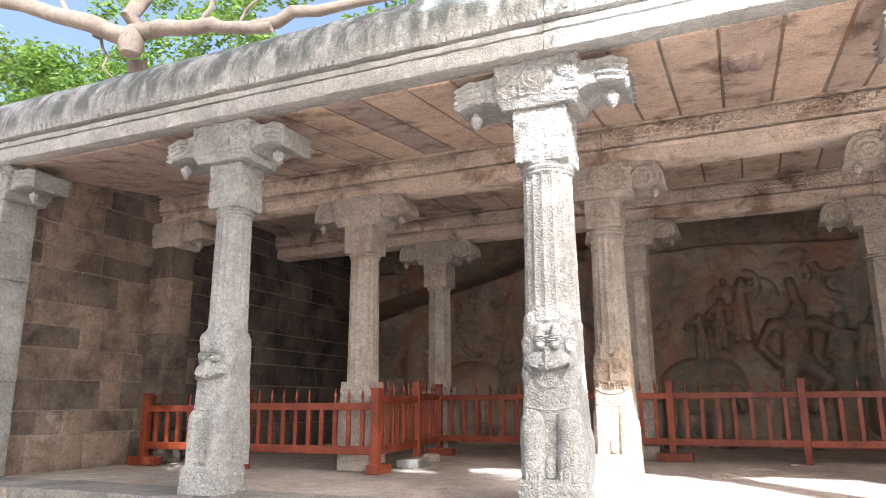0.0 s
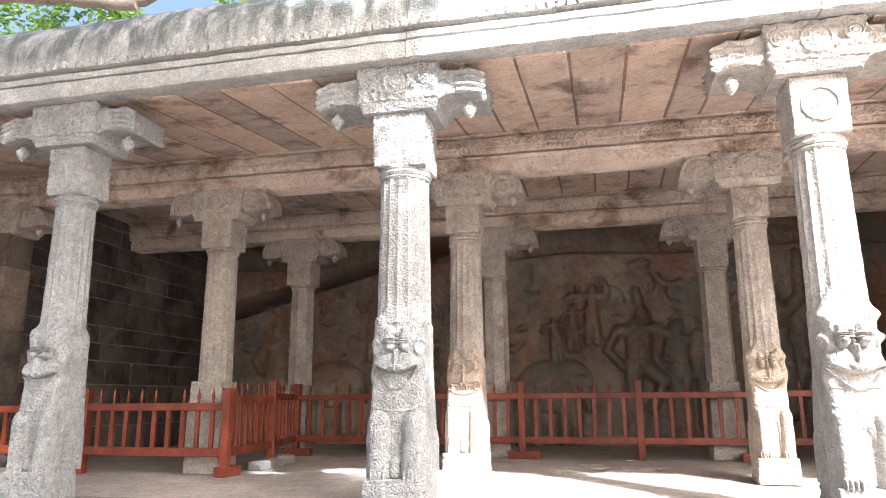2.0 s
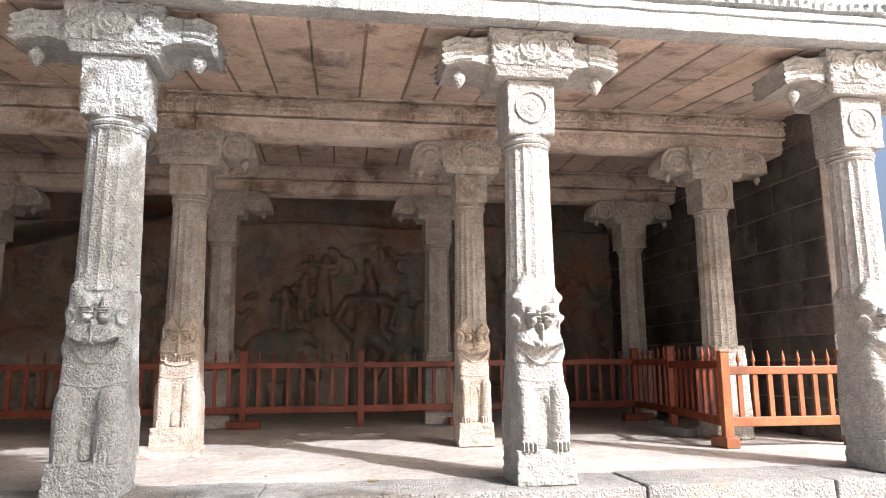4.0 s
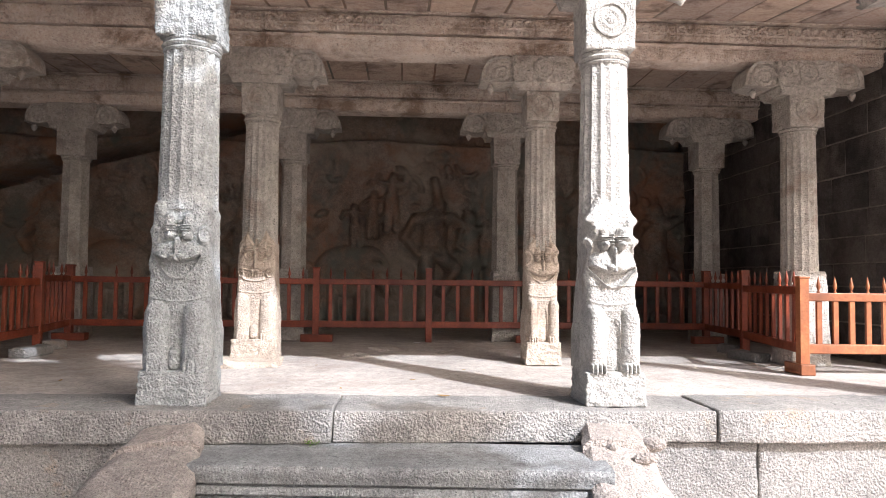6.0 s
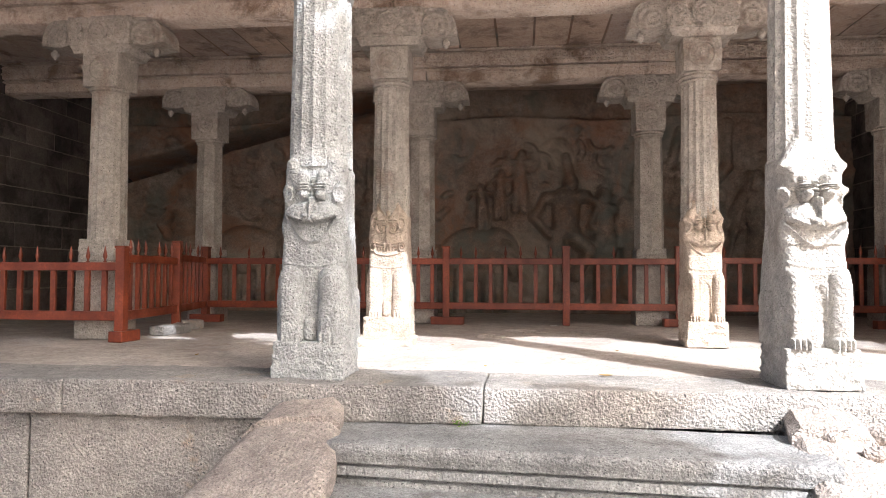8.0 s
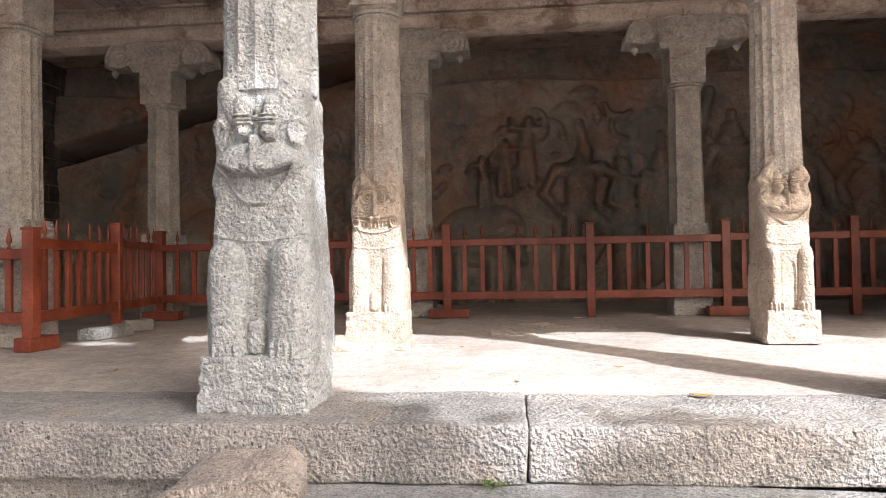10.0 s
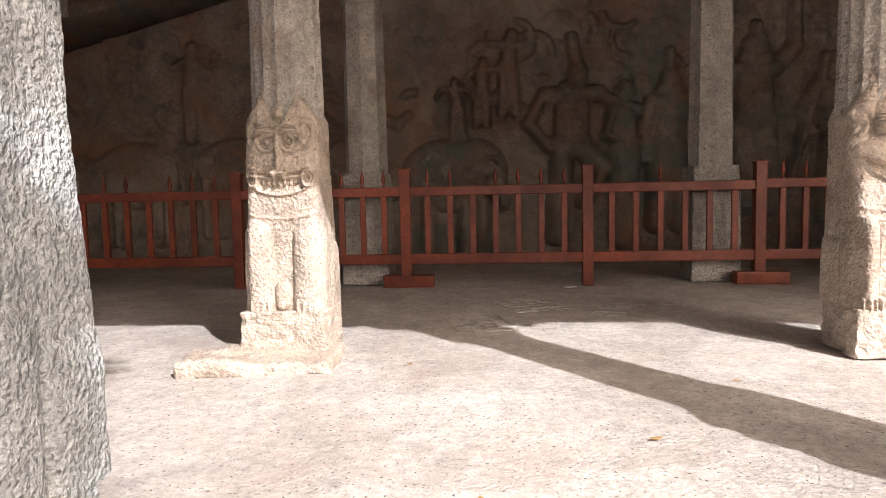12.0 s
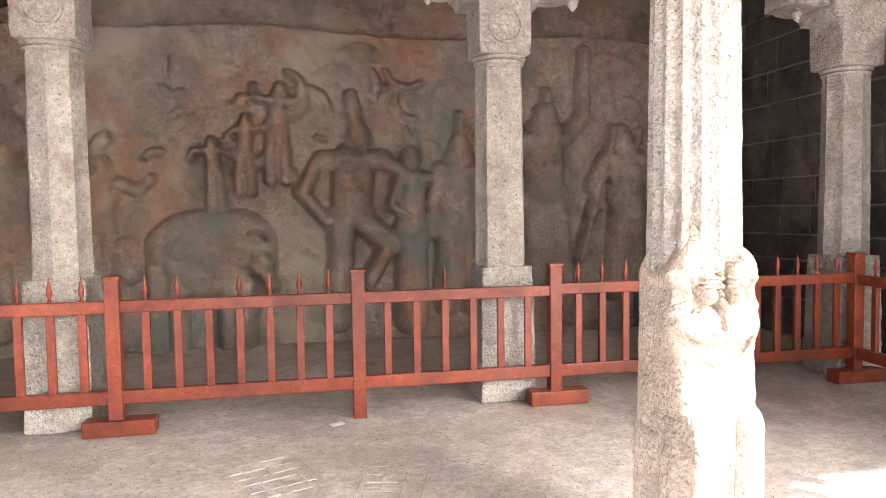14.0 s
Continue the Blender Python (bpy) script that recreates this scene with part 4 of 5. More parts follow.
def cave_relief():
    """Carved rock face: herds and standing figures reduced to plain rounded shapes in relief."""
    x0, x1, z0, z1 = X_L - 0.2, X_R + 0.2, F - 0.05, 4.75
    nx, nz = 760, 300
    xs, zs = np.linspace(x0, x1, nx), np.linspace(z0, z1, nz)
    X, Z = np.meshgrid(xs, zs)
    H = np.zeros_like(X)

    def put(b):
        nonlocal H
        H = np.maximum(H, b)

    def limb(a, b, r, h):
        put(bar(X, Z, a, b, r, h))

    def figure(x, foot, s, lean, near, far, crown=0.0, dep=0.15):
        hip, neck = (x, foot + 0.85 * s), (x + lean * s, foot + 1.42 * s)
        put(dome(X, Z, neck[0] + 0.2 * lean * s, foot + 1.58 * s, 0.125 * s, 0.15 * s, dep * 1.15))
        if crown:
            limb((neck[0], foot + 1.66 * s), (neck[0], foot + (1.7 + crown) * s), 0.06 * s, dep * 0.7)
        limb(hip, neck, 0.19 * s, dep)
        limb((neck[0] - 0.18 * s, neck[1] - 0.06 * s), (neck[0] + 0.18 * s, neck[1] - 0.06 * s), 0.09 * s, dep)
        put(dome(X, Z, hip[0], hip[1], 0.23 * s, 0.18 * s, dep))
        put(dome(X, Z, x + 0.02 * s, foot + 0.5 * s, 0.2 * s, 0.5 * s, dep * 0.7))
        limb((x - 0.09 * s, foot + 0.8 * s), (x - 0.12 * s, foot), 0.135 * s, dep * 0.9)
        limb((x + 0.09 * s, foot + 0.8 * s), (x + 0.15 * s, foot), 0.135 * s, dep * 0.9)
        for side, (ex, ez, hx, hz) in ((-1, near), (1, far)):
            sh = (neck[0] + side * 0.2 * s, neck[1] - 0.05 * s)
            el = (sh[0] + ex * s, sh[1] + ez * s)
            limb(sh, el, 0.088 * s, dep * 0.8)
            limb(el, (el[0] + hx * s, el[1] + hz * s), 0.075 * s, dep * 0.75)

    def cow(x, z, s, head, dep=0.17):
        put(dome(X, Z, x, z, 0.66 * s, 0.43 * s, dep))
        put(dome(X, Z, x + head * 0.1 * s, z - 0.08 * s, 0.62 * s, 0.42 * s, dep))
        limb((x + head * 0.55 * s, z + 0.1 * s), (x + head * 0.82 * s, z - 0.02 * s), 0.13 * s, dep * 0.9)
        limb((x + head * 0.82 * s, z - 0.0), (x + head * 0.98 * s, z - 0.22 * s), 0.09 * s, dep * 0.8)
        limb((x + head * 0.72 * s, z + 0.12 * s), (x + head * 0.86 * s, z + 0.26 * s), 0.035 * s, dep * 0.6)
        for dx in (-0.45, -0.25, 0.28, 0.45):
            limb((x + dx * s, z - 0.2 * s), (x + dx * s, z - 0.95 * s), 0.09 * s, dep * 0.8)
        limb((x - head * 0.6 * s, z + 0.15 * s), (x - head * 0.68 * s, z - 0.4 * s), 0.03 * s, dep * 0.6)

    def arc(x, z, r, a0, span, w, h):
        e = np.hypot(X - x, Z - z)
        ang = np.mod(np.arctan2(Z - z, X - x) - a0, 2 * math.pi)
        put(h * np.clip(1 - ((e - r) / w) ** 2, 0, 1) ** 0.5 * np.clip((span - ang) / 0.4, 0, 1))

    # the great bull, its head turned down over a calf
    put(dome(X, Z, 0.42, 1.78, 0.64, 0.47, 0.2))
    put(dome(X, Z, 0.75, 1.82, 0.40, 0.42, 0.2))
    put(dome(X, Z, 0.97, 1.66, 0.17, 0.19, 0.26))
    limb((0.98, 1.68), (1.06, 1.42), 0.1, 0.22)
    arc(0.93, 1.88, 0.11, 0.2, 2.4, 0.035, 0.24)
    for dx in (-0.08, 0.12, 0.62, 0.8):
        limb((dx, 1.6), (dx, 0.8), 0.11, 0.15)
    put(dome(X, Z, -0.36, 1.72, 0.2, 0.26, 0.12))
    cow(-2.35, 1.95, 0.9, 1)
    cow(-3.7, 1.9, 0.95, -1)
    cow(5.6, 1.8, 0.9, 1, 0.12)
    # the crowned figure, one leg crossed
    put(dome(X, Z, 2.02, 2.99, 0.13, 0.17, 0.2))
    limb((2.0, 3.12), (1.94, 3.44), 0.085, 0.12)
    limb((1.62, 2.74), (2.27, 2.76), 0.12, 0.15)
    limb((1.95, 2.72), (1.94, 2.3), 0.23, 0.18)
    put(dome(X, Z, 1.94, 2.16, 0.27, 0.2, 0.19))
    limb((1.58, 2.72), (1.40, 2.4), 0.085, 0.15)
    limb((1.40, 2.4), (1.66, 2.1), 0.078, 0.15)
    limb((1.83, 2.1), (1.76, 1.0), 0.145, 0.16)
    limb((2.04, 2.1), (2.34, 1.84), 0.14, 0.19)
    limb((2.34, 1.84), (2.1, 1.42), 0.1, 0.18)
    limb((2.28, 2.75), (2.6, 2.56), 0.085, 0.16)
    # companion in a long skirt
    put(dome(X, Z, 2.58, 2.76, 0.125, 0.15, 0.19))
    limb((2.46, 2.54), (2.74, 2.54), 0.1, 0.14)
    limb((2.6, 2.52), (2.6, 2.25), 0.16, 0.16)
    put(dome(X, Z, 2.6, 1.95, 0.22, 0.34, 0.16))
    limb((2.6, 2.1), (2.58, 1.0), 0.19, 0.14)
    limb((2.44, 2.52), (2.36, 2.25), 0.065, 0.13)
    limb((2.36, 2.25), (2.58, 2.12), 0.06, 0.16)
    figure(3.12, 1.15, 1.1, 0.02, (-0.06, -0.35, 0.0, -0.3), (0.08, -0.3, -0.1, 0.2), 0.2, 0.14)
    figure(4.15, 1.35, 1.2, 0.0, (-0.14, -0.3, 0.1, -0.3), (0.16, 0.2, 0.02, 0.62), 0.1, 0.16)
    limb((4.95, 3.1), (4.55, 1.6), 0.07, 0.12)
    limb((3.85, 3.85), (3.66, 3.2), 0.09, 0.1)
    figure(5.15, 1.25, 1.12, -0.05, (-0.15, -0.3, 0.1, -0.2), (0.15, -0.3, 0.05, -0.3), 0.0, 0.13)
    figure(-1.46, 1.05, 1.1, 0.0, (-0.24, -0.2, 0.16, -0.2), (0.22, -0.2, -0.18, -0.1), 0.46, 0.15)
    figure(-4.9, 1.1, 1.1, 0.0, (-0.2, -0.25, 0.1, -0.2), (0.2, -0.2, -0.1, -0.2), 0.1, 0.12)
    figure(1.16, 2.55, 0.6, 0.06, (-0.25, 0.05, 0.0, 0.22), (0.2, 0.0, 0.08, 0.2), 0.0, 0.13)
    figure(0.82, 2.42, 0.48, 0.05, (-0.2, -0.15, 0.1, -0.1), (0.2, 0.02, 0.1, 0.2), 0.0, 0.12)
    figure(0.52, 2.25, 0.44, -0.06, (-0.22, -0.02, -0.1, -0.2), (0.2, -0.1, 0.1, 0.1), 0.0, 0.12)
    arc(1.28, 3.5, 0.16, 4.6, 3.6, 0.05, 0.12)
    figure(-0.62, 1.35, 0.85, 0.05, (-0.15, -0.25, 0.1, -0.2), (0.2, -0.1, 0.15, 0.15), 0.0, 0.1)
    figure(-2.9, 2.35, 0.7, 0.05, (-0.2, -0.1, -0.1, 0.2), (0.2, -0.1, 0.15, 0.1), 0.0, 0.08)
    figure(3.62, 2.3, 0.6, -0.05, (-0.2, -0.2, 0.1, -0.2), (0.2, 0.1, 0.05, 0.2), 0.0, 0.07)
    figure(6.05, 1.2, 1.1, 0.0, (-0.2, -0.25, 0.1, -0.2), (0.2, 0.1, 0.05, 0.3), 0.0, 0.12)
    rng = random.Random(5)
    for i in range(75):
        arc(rng.uniform(-5.5, 6.2), rng.uniform(2.6, 3.8), rng.uniform(0.09, 0.24), rng.uniform(0, 6.28), rng.uniform(1.2, 3.6), rng.uniform(0.04, 0.09), rng.uniform(0.03, 0.075))
    # a chiselled channel round each shape
    H *= 1.35
    inside = (H > 0.05).astype(float)
    soft = inside.copy()
    for _ in range(7):
        soft[1:-1, 1:-1] = (soft[1:-1, 1:-1] + soft[:-2, 1:-1] + soft[2:, 1:-1] + soft[1:-1, :-2] + soft[1:-1, 2:]) / 5
    H = H - 0.085 * soft * (1 - inside) * (0.55 + 0.9 * np.clip(0.5 + 0.5 * np.sin(X * 3.1 + 1.7 * np.sin(Z * 2.3)), 0, 1))
    # smooth away hard rims, then bury the feet of the shapes in the rock
    for _ in range(2):
        H[1:-1, 1:-1] = (H[1:-1, 1:-1] * 4 + H[:-2, 1:-1] + H[2:, 1:-1] + H[1:-1, :-2] + H[1:-1, 2:]) / 8
    # top ledge above the carved field and a slanting cleft on one side
    ledge = 4.12 + 0.04 * np.sin(X * 1.7)
    H = H - 0.22 * np.clip((Z - ledge) / 0.05, 0, 1)
    cleft = 3.46 + (X + 5.3) * 0.27
    depth = np.clip((-1.1 - X) / 0.6, 0, 1)
    H = H - 0.75 * depth * np.exp(-((Z - cleft) / 0.13) ** 4)
    H = H + 0.10 * depth * np.clip((Z - cleft) / 0.2, 0, 1)
    verts = []
    for j in range(nz):
        for i in range(nx):
            p = Vector((xs[i], 0, zs[j]))
            g = 0.10 * noise.noise(p * 0.7) + 0.045 * noise.noise(p * 2.6) + 0.024 * abs(noise.noise(p * 5.5)) + 0.012 * noise.noise(p * 12) + 0.006 * noise.noise(p * 27)
            verts.append((xs[i], 12.80 - H[j, i] - g, zs[j]))
    n0 = len(verts)
    verts += [(x0, 13.7, z0), (x1, 13.7, z0), (x1, 13.7, z1), (x0, 13.7, z1)]
    faces = [(j * nx + i, j * nx + i + 1, (j + 1) * nx + i + 1, (j + 1) * nx + i) for j in range(nz - 1) for i in range(nx - 1)]
    faces.append((n0, n0 + 3, n0 + 2, n0 + 1))
    me = bpy.data.meshes.new("wall_back")
    me.from_pydata(verts, [], faces)
    me.materials.append(M_ROCK)
    me.polygons.foreach_set("use_smooth", [True] * len(me.polygons))
    return me


single("wall_back", cave_relief(), M_ROCK, "brown rock face carved with cattle and standing shapes", "rock wall", kind="structure")


# ---- red wooden fences ----
def baluster_mesh(h, mat):
    bm = block(0.05, 0.034, h, r=0.004, step=0.5, amp=0.0, at=(0, 0, h / 2))
    return mesh_of("baluster", bm, mat, False)


def finial_mesh(mat):
    return mesh_of("finial", lathe([(0.016, 0.0), (0.016, 0.012), (0.009, 0.02), (0.009, 0.03), (0.018, 0.05), (0.02, 0.07), (0.014, 0.1), (0.004, 0.15), (0.001, 0.165)], 10), mat)


def wooden_fence(a, b, high, n, label, ends="ab", feet="", bare=(), low=0.2, feet_back="", wood_mat=M_WOOD):
    """A barrier between two points of the floor: posts, two rails, upright bars with turned spikes."""
    ax, ay = a
    run = math.hypot(b[0] - ax, b[1] - ay)
    yaw = math.degrees(math.atan2(b[1] - ay, b[0] - ax))
    ob = thing("wooden_fence", pose(ax, ay, F, 0, 0, yaw), label, "fence", "red fence panels in the hall")
    top = high - 0.18
    for end, x in (("a", 0.0), ("b", run)):
        if end in ends:
            foot = end in feet
            p = part("post", slab(-0.045, 0.045, -0.045, 0.045, 0.0 if not foot else 0.10, high, r=0.006, step=0.6, amp=0.002), wood_mat, ob, smooth=False)
            p.location = (x, 0, 0)
            part("post_cap", slab(-0.052, 0.052, -0.052, 0.052, high - 0.004, high + 0.018, r=0.006, step=0.3, amp=0.001), wood_mat, p, smooth=False)
            if foot:
                part("foot", slab(-0.07, 0.07, -0.1, 0.22, 0.0, 0.105, r=0.01, step=0.4, amp=0.003) if end.upper() in feet_back else slab(-0.2, 0.24, -0.07, 0.07, 0.0, 0.105, r=0.01, step=0.4, amp=0.003), wood_mat, p, "wide wooden foot", smooth=False)
    part("top_rail", slab(0.04, run - 0.04, -0.03, 0.03, top - 0.04, top + 0.04, r=0.008, step=0.4, amp=0.002, seed=ax), wood_mat, ob, smooth=False)
    part("bottom_rail", slab(0.04, run - 0.04, -0.03, 0.03, low, low + 0.09, r=0.008, step=0.4, amp=0.002, seed=ay), wood_mat, ob, smooth=False)
    h = top - 0.035 - low - 0.085
    bal = shared(("bal", round(h, 3), wood_mat.name), lambda: baluster_mesh(h, wood_mat))
    fin = shared(("fin", wood_mat.name), lambda: finial_mesh(wood_mat))
    for i in range(n):
        x = run * (i + 1) / (n + 1)
        u = part("baluster", bal, wood_mat, ob)
        u.location = (x, 0, low + 0.085)
        if i not in bare:
            f = part("finial", fin, wood_mat, u)
            f.location = (0, 0, h + 0.072)
    return ob


L1 = "red varnished wooden fence across the hall with spiked bars"
wooden_fence((-3.12, 9.9), (-1.29, 9.9), 1.01, 8, L1, "ab", "a", (1, 4))
wooden_fence((-1.29, 9.9), (0.20, 9.9), 1.01, 7, L1, "b", "b", (3,))
wooden_fence((0.20, 9.9), (1.76, 9.9), 1.01, 7, L1, "b", "", (2,))
wooden_fence((1.76, 9.9), (3.18, 9.9), 1.01, 6, "red varnished wooden fence with most spikes lost", "b", "b", (0, 1, 3, 4, 5))
wooden_fence((3.18, 9.9), (4.48, 9.9), 1.02, 6, L1, "b", "", (3, 4))
wooden_fence((4.48, 9.9), (5.72, 9.9), 1.02, 6, L1, "b", "b", (1,))
L2 = "red wooden fence panel running towards the hall front"
wooden_fence((-3.12, 9.86), (-2.82, 8.5), 1.02, 6, L2, "b", "", (2,))
wooden_fence((-2.82, 8.5), (-2.63, 7.06), 0.98, 7, L2, "", "", (3,))
wooden_fence((5.70, 9.86), (5.56, 8.45), 1.01, 6, L2, "b", "", ())
wooden_fence((5.56, 8.45), (5.23, 6.65), 0.98, 8, L2, "", "", (4,))
L3 = "red wooden fence panel between the pillar and the side wall"
wooden_fence((-4.42, 7.1), (-2.63, 7.06), 0.90, 9, L3, "ab", "b", (5,), feet_back="B")
wooden_fence((-6.05, 7.12), (-4.42, 7.1), 0.88, 8, L3, "a", "a", (2, 6))
wooden_fence((5.23, 6.65), (6.5, 6.6), 0.92, 7, "red wooden fence panel beside the side wall, coloured orange for sunlight", "ab", "a", (), feet_back="A", wood_mat=M_WOOD_SUNLIT)


# ---- trees ----
def leaf_cloud(centres, per, size, seed):
    """Many small folded leaves in clumps."""
    rng = random.Random(seed)
    verts, faces = [], []
    for c, rad in centres:
        for _ in range(int(per * rad * rad)):
            d = Vector((rng.gauss(0, 1), rng.gauss(0, 1), rng.gauss(0, 0.8)))
            d = d.normalized() * rad * rng.random() ** 0.5
            p = Vector(c) + d
            u = Vector((rng.gauss(0, 1), rng.gauss(0, 1), rng.gauss(0, 0.5))).normalized()
            w = u.cross(Vector((rng.gauss(0, 1), rng.gauss(0, 1), rng.gauss(0, 1)))).normalized()
            s = size * rng.uniform(0.7, 1.3)
            k = len(verts)
            up = u.cross(w) * s * 0.12
            verts += [p, p + u * s * 0.5 + w * s * 0.26 + up, p + u * s, p + u * s * 0.5 - w * s * 0.26 + up]
            faces += [(k, k + 1, k + 2), (k, k + 2, k + 3)]
    me = bpy.data.meshes.new("crown")
    me.from_pydata([tuple(v) for v in verts], [], faces)
    me.materials.append(M_LEAF)
    return me


def limb_points(a, b, sag, n=8, wob=0.12, seed=0.0):
    a, b = Vector(a), Vector(b)
    return [a.lerp(b, i / n) + Vector((wob * noise.noise(Vector((i * 0.7, seed, 0))), wob * noise.noise(Vector((i * 0.7, seed, 5))), sag * math.sin(math.pi * i / n) + wob * noise.noise(Vector((i * 0.7, seed, 9))))) for i in range(n + 1)]


def rooftop_tree():
    """The tree beyond the roof: pale limbs low over the eave, leaves behind them."""
    ob = thing("tree", pose(-13.5, 16.0, 0), "leafy tree with pale limbs reaching over the roof", "tree")
    off = Vector((13.5, -16.0, 0))
    tr = limb_points((-13.0, 15.8, -0.2), (-13.1, 12.6, 10.5), 0.3, 10, 0.2, 1.0)
    part("trunk", tube([p + off for p in tr], [0.55 - 0.03 * i for i in range(11)], 12, rough=0.25), M_BARK, ob, "pale tapered trunk")
    for a, b, r0, r1, s in (((-12.6, 12.0, 10.75), (-19.8, 12.0, 13.9), 0.25, 0.2, 2.0), ((-12.75, 12.0, 10.55), (-12.4, 12.4, 14.5), 0.24, 0.15, 3.0), ((-12.6, 12.1, 11.0), (-8.2, 12.0, 10.0), 0.23, 0.13, 4.0), ((-8.8, 12.0, 10.2), (-4.0, 13.0, 10.6), 0.16, 0.08, 5.0)):
        pts = limb_points(a, b, 0.12, 9, 0.25, s)
        part("limb", tube([p + off for p in pts], [r0 + (r1 - r0) * i / 9 for i in range(10)], 18, rough=0.14, seed=s), M_BARK, ob)
    fork = lathe([(0.02, -0.5), (0.24, -0.36), (0.33, -0.1), (0.32, 0.12), (0.22, 0.34), (0.02, 0.46)], 18, at=tuple(Vector((-12.72, 12.04, 10.72)) + off))
    for v in fork.verts:
        v.co += 0.06 * noise.noise_vector(v.co * 2.3)
    part("fork", fork, M_BARK, ob, "knotted fork of the limbs")
    for a, b, r0 in (((-15.2, 12.0, 11.9), (-16.4, 12.4, 14.2), 0.09), ((-10.6, 12.1, 10.6), (-9.6, 12.5, 12.6), 0.08), ((-14.2, 12.0, 11.5), (-13.6, 12.4, 9.7), 0.06), ((-9.4, 12.0, 10.3), (-8.2, 12.4, 11.6), 0.05)):
        pts = limb_points(a, b, 0.1, 7, 0.22, a[0])
        part("twig", tube([p + off for p in pts], [r0 * (1 - 0.1 * i) for i in range(8)], 10, rough=0.1, seed=a[0]), M_BARK, ob)
    rng = random.Random(8)
    cs = []
    for cx, cy, cz, spread, k in ((-19.5, 15.0, 10.5, 2.4, 40), (-22.0, 17.0, 13.5, 2.6, 26), (-16.0, 17.0, 11.2, 2.0, 24), (-17.0, 18.0, 14.5, 2.4, 16), (-14.5, 16.0, 12.8, 2.2, 8), (-12.8, 17.0, 10.2, 1.6, 6), (-8.2, 16.5, 12.3, 1.8, 10), (-5.2, 16.5, 11.6, 1.6, 8), (-9.4, 15.5, 10.2, 1.0, 4), (-10.4, 17.0, 16.0, 3.0, 10)):
        for _ in range(k):
            cs.append((Vector((cx + rng.gauss(0, spread * 0.7), cy + rng.gauss(0, spread * 0.5), cz + rng.gauss(0, spread * 0.45))) + off, rng.uniform(0.45, 0.95)))
    part("crown", leaf_cloud(cs, 420, 0.22, 3), M_LEAF, ob, "uneven crown of small green leaves")


def shade_tree():
    """The tall tree at the visitor's back that dapples the hall front."""
    ob = thing("tree", pose(-4.5, -7.0, 0), "tall shade tree standing before the hall", "tree")
    off = Vector((4.5, 7.0, 0))
    tr = limb_points((-4.5, -7.0, -0.2), (-3.4, -4.8, 7.5), 0.0, 10, 0.25, 6.0)
    part("trunk", tube([p + off for p in tr], [0.5 - 0.022 * i for i in range(11)], 12, rough=0.25), M_BARK, ob)
    for b, s in (((-1.5, -1.0, 8.6), 1.0), ((1.8, -3.6, 8.3), 2.0), ((-6.0, -1.5, 9.0), 3.0), ((-4.0, 1.0, 9.5), 4.0)):
        pts = limb_points((-3.4, -4.8, 7.3), b, 0.3, 8, 0.3, s)
        part("limb", tube([p + off for p in pts], [0.22 - 0.02 * i for i in range(9)], 8, rough=0.3, seed=s), M_BARK, ob)
    rng = random.Random(4)
    cs = []
    x = -6.0
    while x < 8.0:
        y = -8.5
        while y < 2.8:
            edge = 0.3 * rng.random() + float(np.interp(-y, (-1.5, -0.4, 0.05, 0.5, 1.3, 2.0, 2.6, 3.0, 4.0), (1.4, 2.5, 3.25, 4.0, 4.6, 5.36, 6.65, 7.3, 8.0)))
            if x < edge:
                thin = 0.6 if -2.3 < y < -1.3 and 3.2 < x < 4.7 else 1.0
                if rng.random() < 0.93 * thin:
                    cs.append((Vector((x + rng.gauss(0, 0.15), y + rng.gauss(0, 0.15), 8.1 + rng.gauss(0, 0.35))) + off, rng.uniform(0.38, 0.62)))
            y += 0.62
        x += 0.62
    part("crown", leaf_cloud(cs, 900, 0.25, 9), M_LEAF, ob)


rooftop_tree()
shade_tree()


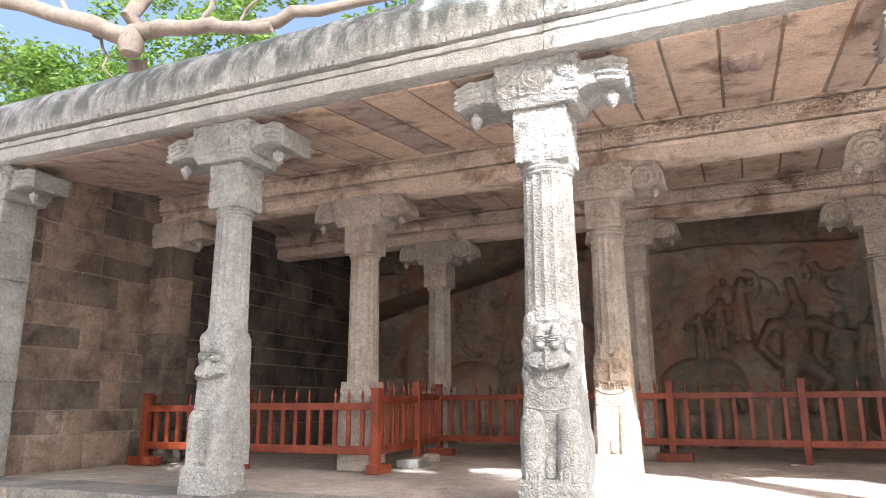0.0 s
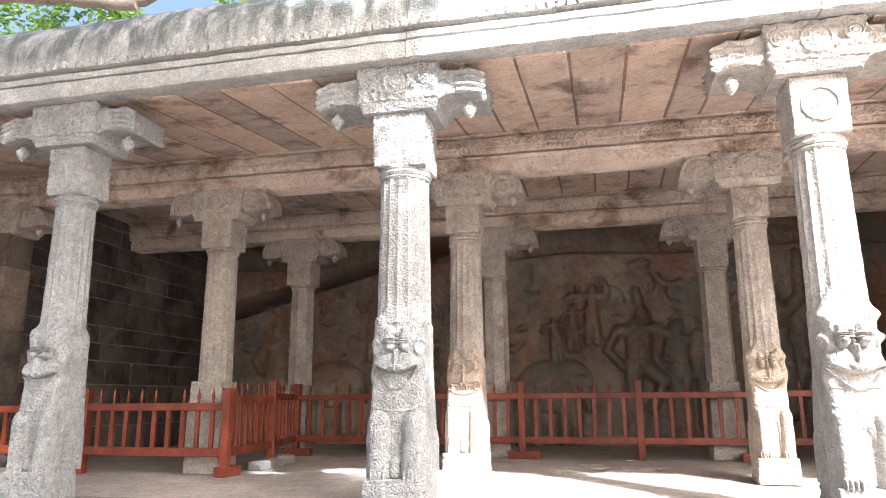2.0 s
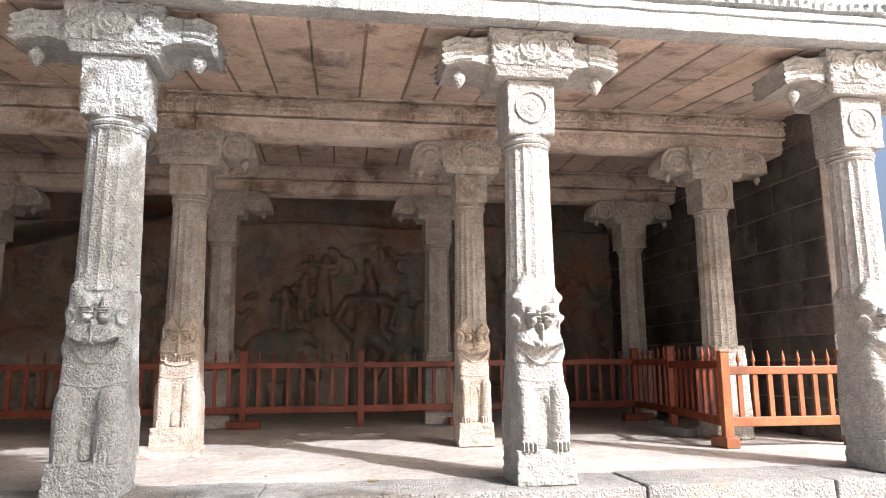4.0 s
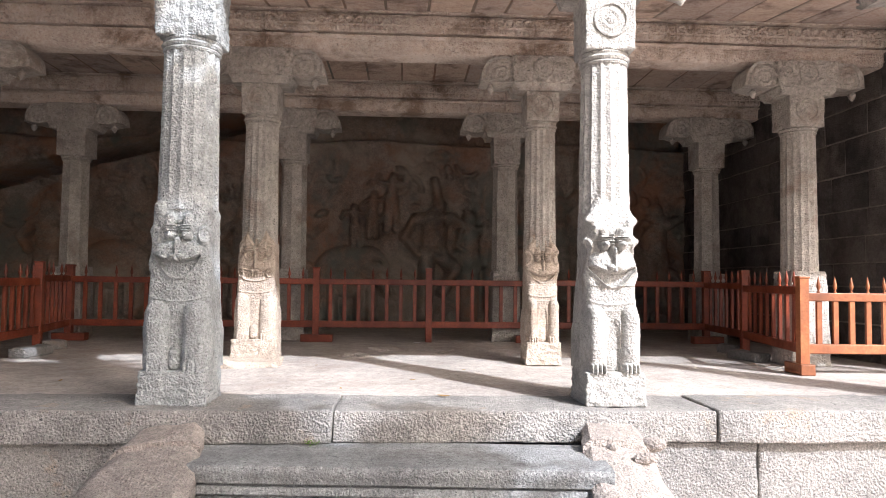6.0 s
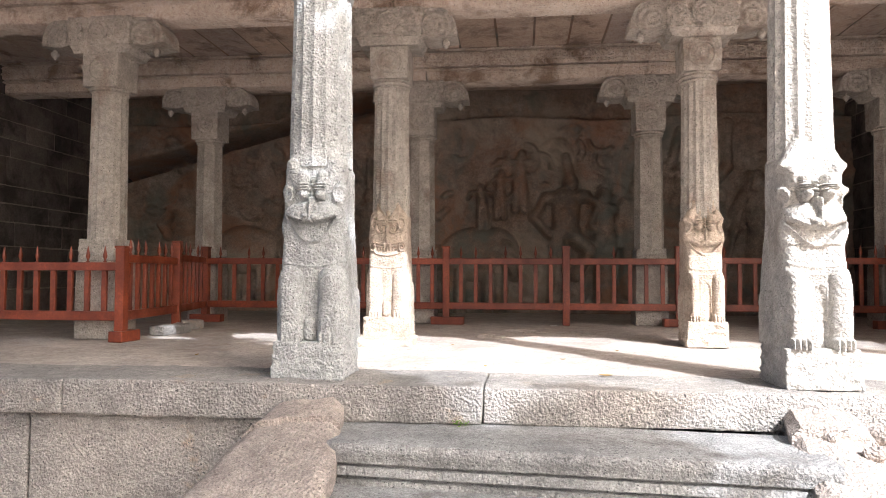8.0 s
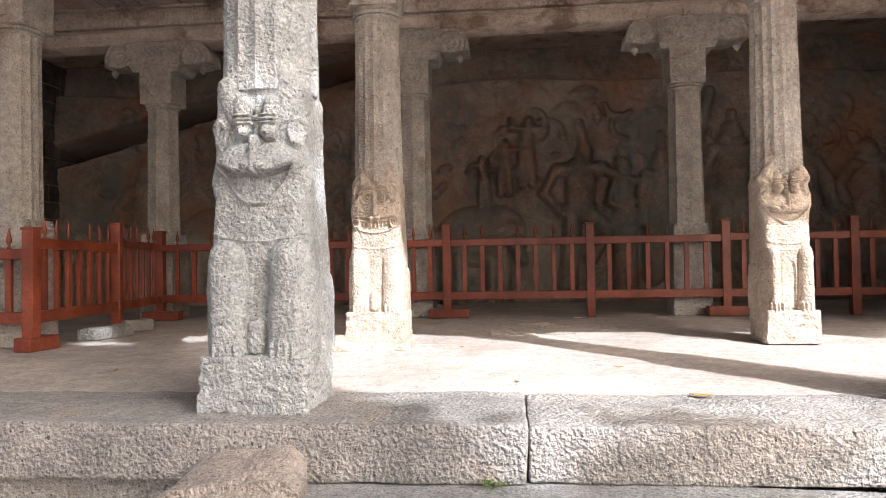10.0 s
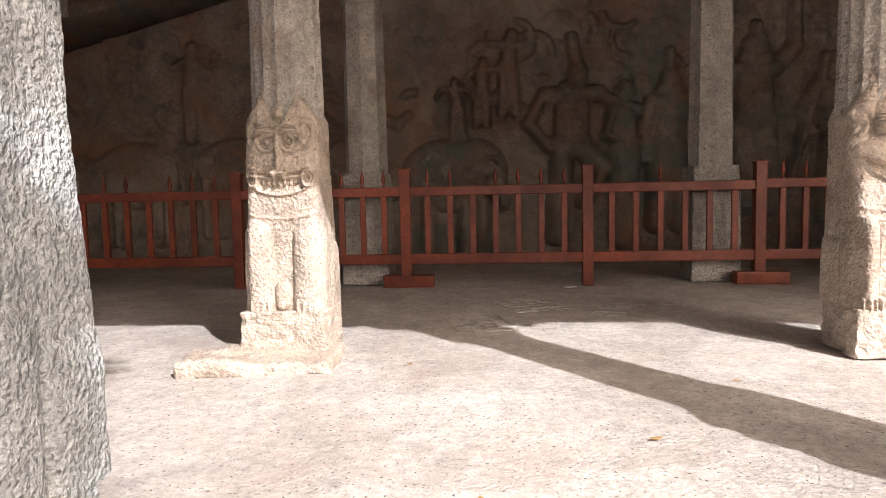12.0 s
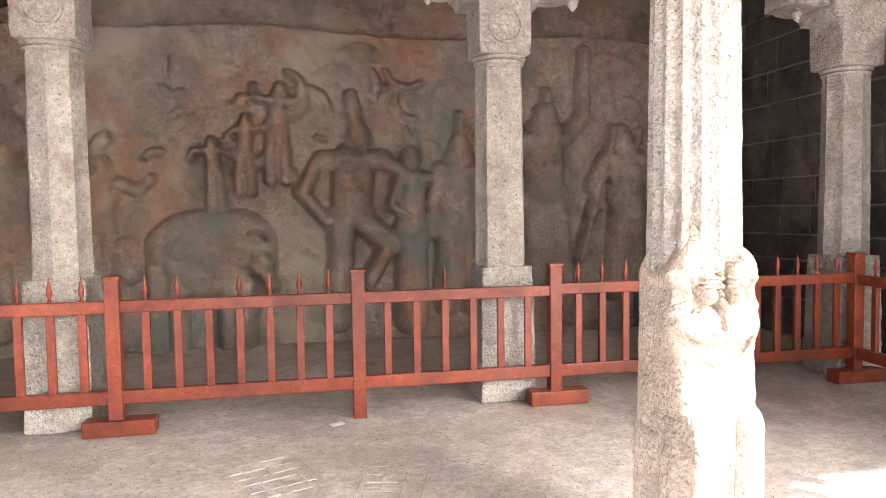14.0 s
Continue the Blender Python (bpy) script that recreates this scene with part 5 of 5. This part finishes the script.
# ---- litter on the floor ----
def dry_leaf(x, y, z, yaw, s, label, mat):
    bm = bmesh.new()
    n = 8
    left, mid, right = [], [], []
    for i in range(n + 1):
        t = i / n
        w = 0.4 * math.sin(math.pi * t) ** 0.8 + 0.01
        curl = 0.35 * (t - 0.5) ** 2 + 0.02
        left.append(bm.verts.new((-w * s * 0.5, (t - 0.5) * s, curl * s + 0.10 * s * w)))
        mid.append(bm.verts.new((0, (t - 0.5) * s, curl * s)))
        right.append(bm.verts.new((w * s * 0.5, (t - 0.5) * s, curl * s + 0.14 * s * w)))
    for i in range(n):
        bm.faces.new((left[i], mid[i], mid[i + 1], left[i + 1]))
        bm.faces.new((mid[i], right[i], right[i + 1], mid[i + 1]))
    ob = single("leaf", bm, mat, label, "leaf", "fallen leaves on the floor", m=pose(x, y, z, 0, 0, yaw))
    md = ob.modifiers.new("thick", "SOLIDIFY")
    md.thickness = 0.002
    return ob


for x, y, yaw, s in ((1.72, 5.35, 70, 0.10), (0.93, 5.72, 20, 0.05), (1.5, 6.2, 110, 0.05), (-1.4, 6.1, 10, 0.07), (2.0, 6.9, 60, 0.04), (0.55, 7.2, 140, 0.04)):
    dry_leaf(x, y, F + 0.002, yaw, s, "dry yellow-brown leaf curled on the stone floor", M_DRY)
weed = leaf_cloud([(Vector((0.03 * i - 0.06, 0.012 * (i % 2), 0.014)), 0.024) for i in range(3)], 14000, 0.022, 12)
single("weed", weed, M_LEAF, "small green weed growing at the slab joint", "plant", m=pose(0.87, 4.735, 0.555))
single("paper_scrap", block(0.09, 0.05, 0.008, r=0.003, step=0.02, amp=0.003, freq=30, at=(0, 0, 0.005)), M_PAPER, "scrap of white paper below the fence", "litter", m=pose(1.6, 9.75, F + 0.002, 0, 0, 25))


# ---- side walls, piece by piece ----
block_wall("wall_west", X_L, -1, 4.98, 13.7, F, 4.68, "granite block wall, deeper blocks coloured dark for the hall's shade", 7.5)
block_wall("wall_east", X_R, 1, 6.8, 13.7, F, 4.68, "granite block wall with mortar joints, coloured dark for the hall's shade", 6.8)
